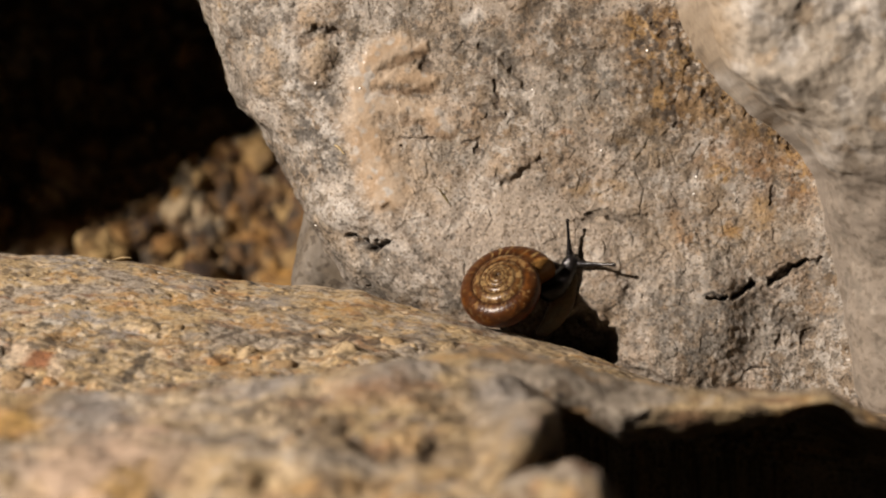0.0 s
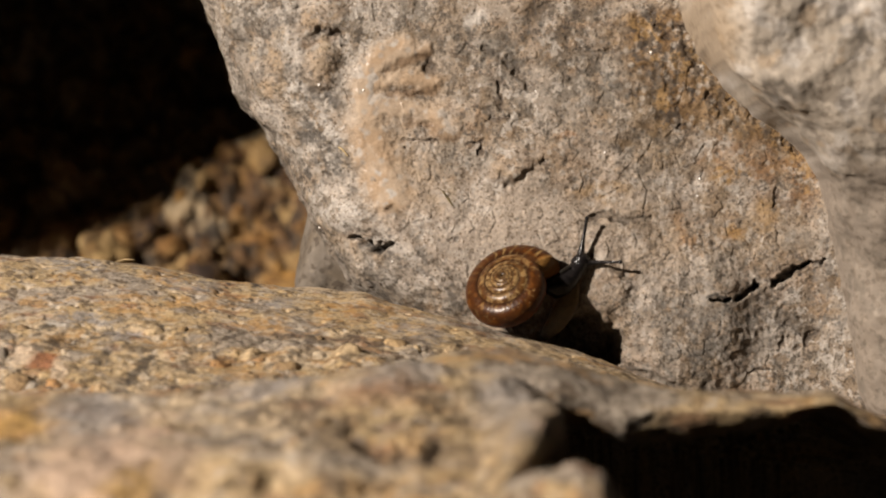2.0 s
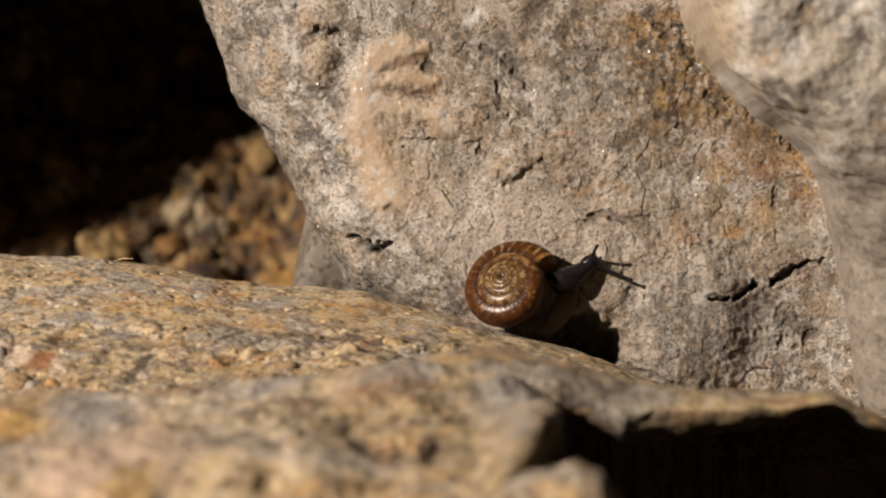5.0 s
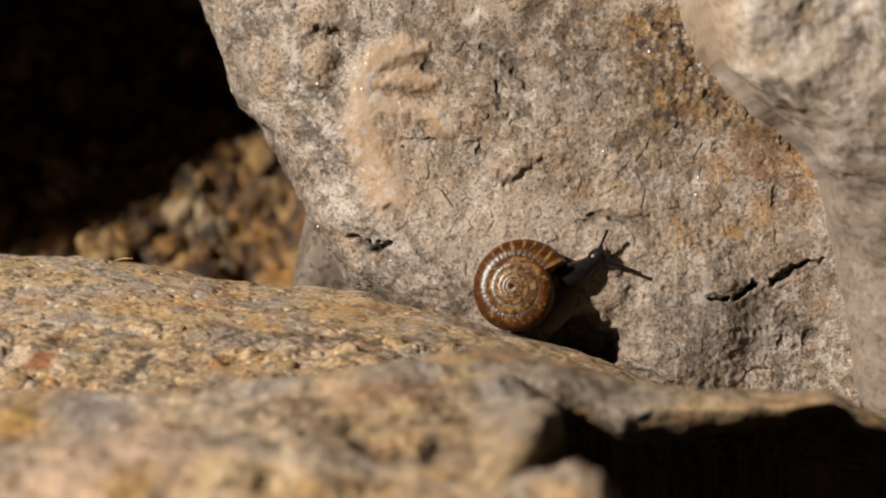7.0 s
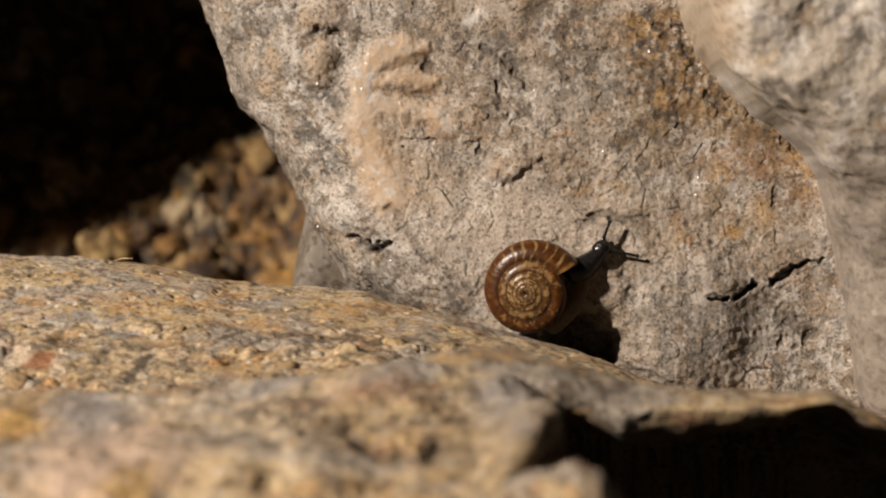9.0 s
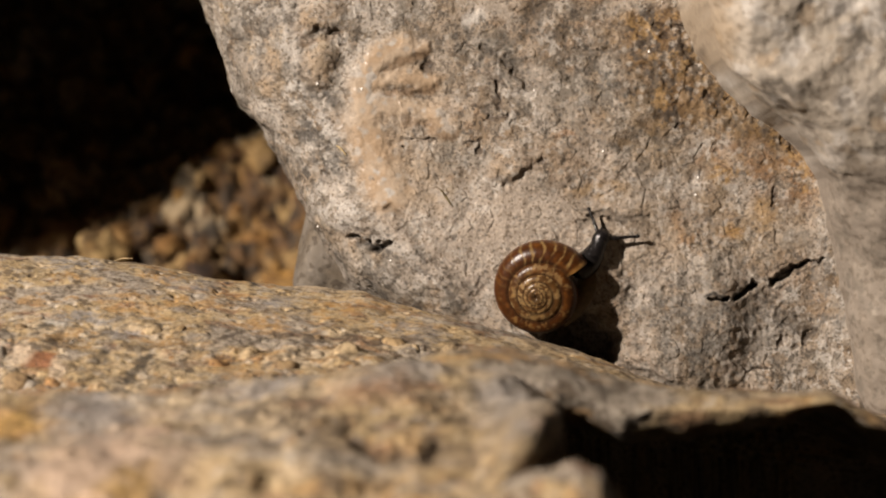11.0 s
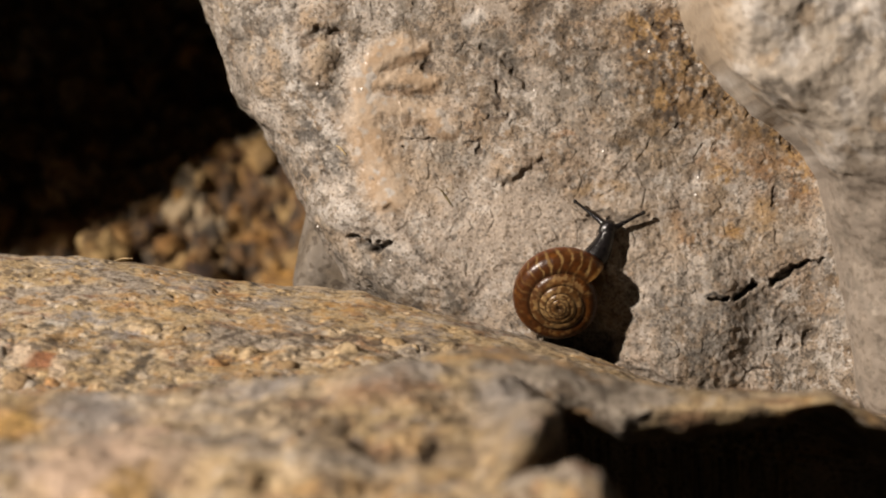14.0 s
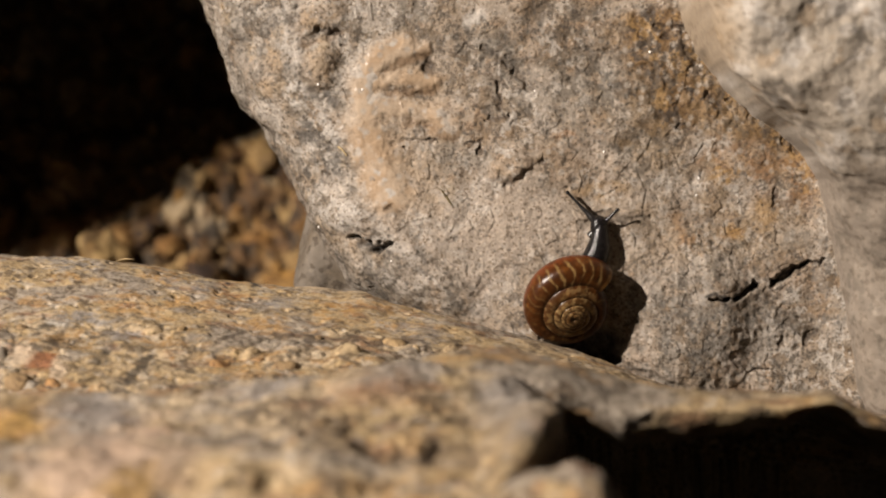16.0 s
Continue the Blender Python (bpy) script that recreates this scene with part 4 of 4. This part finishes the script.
# ---- the snail ----
def plain(name, color, rough, scale, bump, vary=0.3, coat=0.0, tint=False, sss=0.0):
    mat = bpy.data.materials.new(name)
    mat.use_nodes = True
    nd, ln = mat.node_tree.nodes, mat.node_tree.links
    bsdf = nd["Principled BSDF"]
    where = nd.new("ShaderNodeTexCoord")
    n1 = nd.new("ShaderNodeTexNoise")
    n1.inputs["Scale"].default_value = scale
    n1.inputs["Detail"].default_value = 4
    ln.new(where.outputs["Object"], n1.inputs["Vector"])
    spread = nd.new("ShaderNodeMapRange")
    spread.inputs[1].default_value, spread.inputs[2].default_value = 0.3, 0.7
    spread.inputs[3].default_value, spread.inputs[4].default_value = 1 - vary, 1 + vary
    ln.new(n1.outputs["Fac"], spread.inputs[0])
    mul = nd.new("ShaderNodeVectorMath")
    mul.operation = "SCALE"
    if tint:
        at = nd.new("ShaderNodeAttribute")
        at.attribute_name = "tint"
        ln.new(at.outputs["Color"], mul.inputs[0])
    else:
        mul.inputs[0].default_value = color
    ln.new(spread.outputs[0], mul.inputs["Scale"])
    ln.new(mul.outputs["Vector"], bsdf.inputs["Base Color"])
    bm = nd.new("ShaderNodeBump")
    bm.inputs["Distance"].default_value = bump
    ln.new(n1.outputs["Fac"], bm.inputs["Height"])
    ln.new(bm.outputs["Normal"], bsdf.inputs["Normal"])
    bsdf.inputs["Roughness"].default_value = rough
    bsdf.inputs["Coat Weight"].default_value = coat
    bsdf.inputs["Coat Roughness"].default_value = 0.2
    bsdf.inputs["Subsurface Weight"].default_value = sss
    bsdf.inputs["Subsurface Radius"].default_value = (1.0, 0.4, 0.15)
    bsdf.inputs["Subsurface Scale"].default_value = 0.0008
    return mat


SHELL = plain("shell", (0.2, 0.1, 0.03), 0.30, 2500, 0.00003, 0.25, 0.0, True)
SHELL.node_tree.nodes["Principled BSDF"].inputs["Specular IOR Level"].default_value = 0.17
SLATE_SKIN = plain("slate_skin", (0.0065, 0.0056, 0.0056), 0.22, 4500, 0.00006, 0.5)
SLATE_SKIN.node_tree.nodes["Principled BSDF"].inputs["Specular IOR Level"].default_value = 0.32
SOLE_SKIN = plain("sole_skin", (0.075, 0.048, 0.017), 0.4, 3000, 0.00004, 0.25, 0.0, False, 0.4)
EYE_SKIN = plain("eye_skin", (0.008, 0.007, 0.007), 0.2, 3000, 0.00001, 0.2)


def part(name, me, material, parent, label=""):
    me.materials.append(material)
    ob = new(name, me)
    ob.parent = parent
    return tagged(ob, label)


GROW = math.log(1.50) / (2 * math.pi)
WIDE = 4.9  # outer radius at the mouth, mm


def shell_mesh():
    """A coil of round whorls, taller than it seems from above: low spire, deep last whorl."""
    back = np.linspace(0, 2 * math.pi * 5.2, 1700)[:, None]
    a = np.linspace(0, 2 * math.pi, 64, endpoint=False)[None, :]
    r = WIDE * np.exp(-GROW * back)
    whorl = back / (2 * math.pi)
    ca, sa = np.cos(a), np.sin(a)
    upper = step(-0.3, 0.5, sa)
    ribs = 1 + upper * (0.0022 * np.sin(back * 44 + 1.2 * np.sin(back * 5)) + 0.0015 * np.sin(back * 11 + 2 * np.sin(back * 2)))
    frac = 0.36 + 0.16 * step(3.8, 5.0, whorl)
    w, h = frac * r * ribs, r * ribs * np.where(sa > 0, 0.31, 0.44)
    out = np.sign(ca) * np.abs(ca) ** 0.9 * w
    up = np.sign(sa) * np.abs(sa) ** 0.9 * h
    q = r - frac * r + out
    p = np.stack([q * np.cos(back), q * np.sin(back), -0.60 * r + up + 0 * q], -1)
    p = p - np.array([0, 0, p[..., 2].max()])
    s = layers(p, 0.9, 3, 901, 0.65)
    t = np.stack([back * 5.0 + 0 * a, sa * 1.4 + 0 * back, 0 * back + 1.4 * ca], -1)
    streak = layers(t, 1.0, 3, 905, 0.6)
    c = np.zeros(p.shape) + (0.044, 0.0145, 0.0035)
    c = blend(c, (0.105, 0.024, 0.0035), step(0.30, -0.45, sa + 0 * back))
    c = blend(c, (0.024, 0.0095, 0.004), step(0.05, 0.6, s) * 0.6)
    c = blend(c, (0.10, 0.036, 0.007), step(0.15, 0.55, layers(p, 1.6, 3, 909, 0.6)) * 0.55)
    top = step(-0.1, 0.5, sa + 0 * back)
    inner = step(0.9, 2.0, whorl)
    c = blend(c, (0.075, 0.040, 0.014), top * inner * 0.6)
    flecks = step(-0.1, 0.4, streak + 0.5 * s)
    c = blend(c, (0.26, 0.175, 0.080), top * inner * flecks * 0.62)
    c = blend(c, (0.22, 0.14, 0.06), step(0.3, 0.55, layers(p, 0.55, 3, 919, 0.6)) * top * step(0.3, 0.9, whorl) * 0.5)
    c = blend(c, (0.17, 0.095, 0.032), top * step(0.28, 0.55, streak) * 0.6 * step(0.15, 0.6, whorl) * step(0.9, 0.3, ca + 0 * back))
    # pale growth streaks near the mouth, and a few further back
    bands = np.sin(back * 27 + 3.4 * layers(t * (0.35, 1, 1), 1.8, 3, 915) + 0.9 * ca + 0.7 * sa)
    lines = step(0.6, 1.0, bands + 0.3 * s) * step(-0.5, 0.2, layers(t * (0.5, 1.5, 1.5), 2.0, 2, 917) + 0.15)
    c = blend(c, (0.25, 0.16, 0.062), step(-0.45, 0.2, sa + 0 * back) * lines * step(0.46, 0.06, whorl) * 0.75)
    c = blend(c, (0.20, 0.10, 0.028), step(0.02, 0.006, whorl + 0 * a) * 0.7)
    # the dark seam where a whorl meets the one before
    seam = step(0.24, 0.05, ca + 0 * back) * step(0.0, 0.4, sa + 0 * back)
    c = blend(c, (0.014, 0.006, 0.003), 0.7 * seam)
    return grid_mesh("shell", p * MM, 0.82 * c, False)


def tube_mesh(name, length, r0, r1, bend=0.0, bulge=0.0, flat=1.0, n=40, m=20, seed=0, rough=0.0, radii=None):
    """A tapered, round-ended body along +x, from 0 to its length in mm."""
    u = np.linspace(0, 1, n)[:, None]
    a = np.linspace(0, 2 * math.pi, m, endpoint=False)[None, :]
    end = np.minimum(r0, r1) / length
    cap = np.sqrt(np.clip(1 - np.clip((u - (1 - end)) / end, 0, 1) ** 2, 0, 1)) * np.sqrt(np.clip(1 - np.clip((end - u) / end, 0, 1) ** 2, 0, 1))
    size = r0 + (r1 - r0) * u + bulge * np.sin(math.pi * u) if radii is None else smooth_curve(u, np.linspace(0, 1, len(radii)), radii, 0.05)
    r = size * np.maximum(cap, 0.02)
    p = np.stack([u * length + 0 * a, r * np.cos(a) * flat, r * np.sin(a) + bend * np.sin(math.pi * u) + 0 * a], -1)
    if rough:
        p = p + rough * layers(p, 0.35, 2, seed)[..., None] * np.stack([0 * a + 0 * u, np.cos(a) + 0 * u, np.sin(a) + 0 * u], -1)
    return grid_mesh(name, p * MM, None, False)


snail = tagged(new("snail"), "small brown snail with a coiled glossy shell and slate-grey body", "snail")
shell = part("shell", shell_mesh(), SHELL, snail, "flat-coiled brown shell with tan flecks")
neck = part("neck", tube_mesh("neck", 4.6, 0.95, 0.55, 0.45, 0.0, 1.0, 70, 36, 921, 0.02, (1.05, 1.12, 1.16, 1.10, 0.96, 0.80, 0.69, 0.62)), SLATE_SKIN, snail, "wet slate-grey neck")
head = part("head", tube_mesh("head", 1.8, 0.5, 0.42, 0.0, 0.0, 0.9, 40, 28, 925, 0.02, (0.55, 0.66, 0.74, 0.74, 0.64, 0.50)), SLATE_SKIN, snail)
foot = part("foot", tube_mesh("foot", 6.8, 0.45, 0.55, 0.55, 0.5, 0.5, 60, 32, 931, 0.03), SOLE_SKIN, snail, "pale translucent brown foot")
STALK = 3.75
stalks = []
for _ in range(2):
    stalk = part("tentacle", tube_mesh("tentacle", STALK, 0.2, 0.13, 0.0, 0.0, 1.0, 60, 16, 941, 0.008, (0.40, 0.33, 0.26, 0.20, 0.165, 0.145, 0.135, 0.13, 0.13)), SLATE_SKIN, snail, "thin dark eye stalk")
    bulb = part("eye", tube_mesh("eye", 0.42, 0.19, 0.19, 0, 0, 1.0, 16, 14), EYE_SKIN, stalk)
    bulb.location = ((STALK - 0.34) * MM, 0, 0)
    stalks.append(stalk)
feelers = []
for _ in range(2):
    feelers.append(part("feeler", tube_mesh("feeler", 0.6, 0.16, 0.10, 0, 0, 1.0, 16, 10), SLATE_SKIN, snail))


# ---- what moves ----
# seconds; the spire's tip x, z in mm; its lean to the side and up; the turn of the mouth in degrees
COIL = ((0.0, 4.95, -2.34, -0.32, 0.58, 46), (1.5, 5.00, -2.25, -0.33, 0.58, 47), (2.0, 5.05, -2.18, -0.34, 0.56, 48), (3.5, 5.08, -2.22, -0.34, 0.53, 49),
        (4.2, 5.10, -2.28, -0.34, 0.50, 50), (6.4, 5.60, -2.85, -0.30, 0.28, 50), (7.0, 6.12, -3.32, -0.27, 0.14, 50), (7.5, 6.50, -3.74, -0.25, 0.02, 50),
        (8.0, 6.85, -3.92, -0.22, -0.07, 50), (9.2, 7.36, -4.04, -0.21, -0.12, 51), (11.4, 8.52, -4.54, -0.17, -0.27, 54), (12.0, 9.06, -4.88, -0.14, -0.31, 55),
        (12.5, 9.58, -5.12, -0.11, -0.35, 56), (13.0, 9.88, -5.27, -0.09, -0.38, 57), (14.0, 10.32, -5.37, -0.03, -0.42, 58), (14.5, 11.00, -5.96, 0.06, -0.49, 58))
COIL_END = ((15.0, 11.38, -6.14, 0.12, -0.53, 58), (16.0, 11.64, -6.32, 0.18, -0.57, 58))
# seconds; where the neck leaves the shell; the head
NECK = ((0.0, 10.12, -2.82, 11.68, -1.26), (1.0, 10.12, -2.77, 11.88, -1.06), (1.5, 10.17, -2.72, 11.99, -0.96), (2.0, 10.17, -2.67, 12.24, -0.96), (3.0, 10.27, -2.62, 12.54, -1.01),
        (4.2, 10.47, -2.57, 13.09, -1.21), (6.4, 10.98, -2.32, 13.70, -0.86), (7.5, 11.48, -1.86, 14.05, -0.40), (8.5, 11.68, -1.66, 14.10, 0.00), (9.2, 11.88, -1.56, 14.30, 0.15),
        (11.4, 12.39, -1.36, 14.20, 1.16), (12.5, 12.54, -1.36, 14.40, 1.26), (13.0, 12.64, -1.36, 14.55, 1.71), (14.0, 12.74, -1.36, 14.76, 1.86), (14.5, 12.84, -1.36, 14.45, 1.81),
        (16.0, 12.99, -1.36, 13.90, 2.27))
# seconds; the tips of the two eye stalks
TIPS = ((0.0, 11.28, 2.57, 15.46, -1.46), (0.5, 11.43, 2.72, 15.56, -1.71), (1.0, 12.19, 3.02, 15.56, -1.96), (1.5, 12.39, 3.22, 15.51, -1.36), (2.0, 12.74, 2.97, 15.76, -1.06),
        (2.5, 11.58, 0.71, 16.27, -1.26), (3.0, 12.24, 0.00, 16.47, -1.56), (3.5, 12.59, -0.10, 16.82, -1.66), (4.2, 13.29, 0.05, 17.42, -2.37), (6.5, 14.35, 0.81, 17.12, -2.77),
        (7.0, 14.65, 1.66, 17.73, -2.22), (7.5, 14.96, 2.12, 17.98, -1.71), (8.0, 15.01, 2.62, 17.98, -1.16), (8.5, 14.91, 2.97, 17.68, -0.65), (9.2, 14.91, 2.37, 17.47, -0.60))
TIPS_END = ((11.4, 12.69, 3.78, 17.63, 1.66), (12.0, 12.29, 3.93, 17.68, 2.22), (12.5, 12.09, 4.03, 17.47, 2.37), (13.0, 12.39, 4.23, 17.58, 2.72), (13.5, 11.99, 4.23, 17.88, 3.07),
            (14.0, 11.78, 4.33, 18.08, 3.32), (14.5, 11.33, 4.38, 16.97, 2.67), (15.0, 11.23, 4.63, 16.06, 2.52), (16.0, 11.03, 5.19, 15.61, 3.63))
# seconds; the front and the tail end of the foot
SOLE = ((0.0, 11.62, -2.27, 8.74, -8.04), (4.2, 11.62, -2.27, 8.79, -8.04), (6.4, 11.42, -2.58, 9.00, -7.88), (7.5, 11.22, -2.58, 9.10, -7.73), (9.2, 12.43, -2.07, 9.65, -7.53),
        (11.4, 13.85, -0.45, 10.92, -6.77), (13.0, 13.85, -0.76, 11.52, -6.62), (16.0, 13.85, -1.06, 12.33, -6.52))


def at(rows, t):
    rows = np.array(rows)
    return [float(np.interp(t, rows[:, 0], rows[:, k])) for k in range(1, rows.shape[1])]


def turned(origin, x_way, near=(0, -1, 0)):
    """A pose at origin (mm) whose x runs along x_way and whose y turns towards near."""
    x = Vector(x_way).normalized()
    z = x.cross(Vector(near)).normalized()
    y = z.cross(x)
    m = Matrix((x, y, z)).transposed().to_4x4()
    m.translation = Vector(origin)
    return m


def clear_of(x, z, near=0.8):
    """How near to the lens the boulder comes round a place on its face, in mm."""
    q = FORMS["boulder"].reshape(-1, 3)
    q = q[(np.abs(q[:, 0] - x) < near) & (np.abs(q[:, 2] - z) < near) & (q[:, 1] < 14)]
    return float(np.percentile(q[:, 1], 15))


def motions():
    times = sorted({0.0, 0.5, 1.0, 1.5, 2.0, 2.5, 3.0, 3.5, 4.2, 6.4, 7.0, 7.5, 8.0, 8.5, 9.2, 11.4, 12.0, 12.5, 13.0, 13.5, 14.0, 14.5, 15.0, 16.0})
    rows = {ob: [] for ob in (snail, shell, neck, head, foot, *stalks, *feelers)}

    def put(ob, t, m, home):
        local = m.copy()
        local.translation = (m.translation - home) * MM
        rows[ob].append((t, local))

    for t in times:
        x, z, ax, az, spin = at(COIL + COIL_END, t)
        home = Vector((x, -1.0 + 0.06 * t, z))
        rows[snail].append((t, Matrix.Translation(place(*home))))
        axis = Vector((ax, -math.sqrt(1 - ax * ax - az * az), az))
        right = (Vector((1, 0, 0)) - axis * ax).normalized()
        up = axis.cross(right)
        m = Matrix((right, up, axis)).transposed().to_4x4() @ Matrix.Rotation(radians(spin - 20), 4, "Z")
        m.translation = home
        put(shell, t, m, home)
        nx, nz, hx, hz = at(NECK, t)
        way = Vector((hx - nx, 0.15, hz - nz)).normalized()
        tip = Vector((hx, clear_of(hx, hz) - 0.85, hz))
        put(neck, t, turned(tip + way * 0.3 - way * 4.6, way), home)
        put(head, t, turned(tip - way * 1.0, way), home)
        lx, lz, rx, rz = at(TIPS + TIPS_END, t)
        side = Vector((-way.z, 0, way.x))
        for stalk, ex, ez, s in ((stalks[0], lx, lz, 1), (stalks[1], rx, rz, -1)):
            root = tip + side * 0.35 * s + way * 0.15
            gap = Vector((ex - root.x, 0, ez - root.z))
            long = min(gap.length, STALK * 0.995)
            gap = gap.normalized() * long
            away = float(np.interp(t, (0, 3, 6.4, 16), (1.8, 1.6, 0.9, 0.8)))
            short = min(max((0.75 * STALK - long) / (0.35 * STALK), 0), 1)
            gap.y = clear_of(ex, ez, 0.5) - away - root.y - 0.45 * short * math.sqrt(max((STALK * 0.98) ** 2 - long ** 2, 0))
            put(stalk, t, turned(root + gap - gap.normalized() * STALK, gap), home)
        for feeler, s in ((feelers[0], 1), (feelers[1], -1)):
            put(feeler, t, turned(tip + side * 0.3 * s + way * 0.3 + Vector((0, 0.4, 0)), way + side * 0.5 * s + Vector((0, 0.3, 0))), home)
        fx, fz, tx, tz = at(SOLE, t)
        put(foot, t, turned((tx, 3.7, tz), (fx - tx, 0, fz - tz)), home)
    for ob, r in rows.items():
        walk(ob, r)


motions()
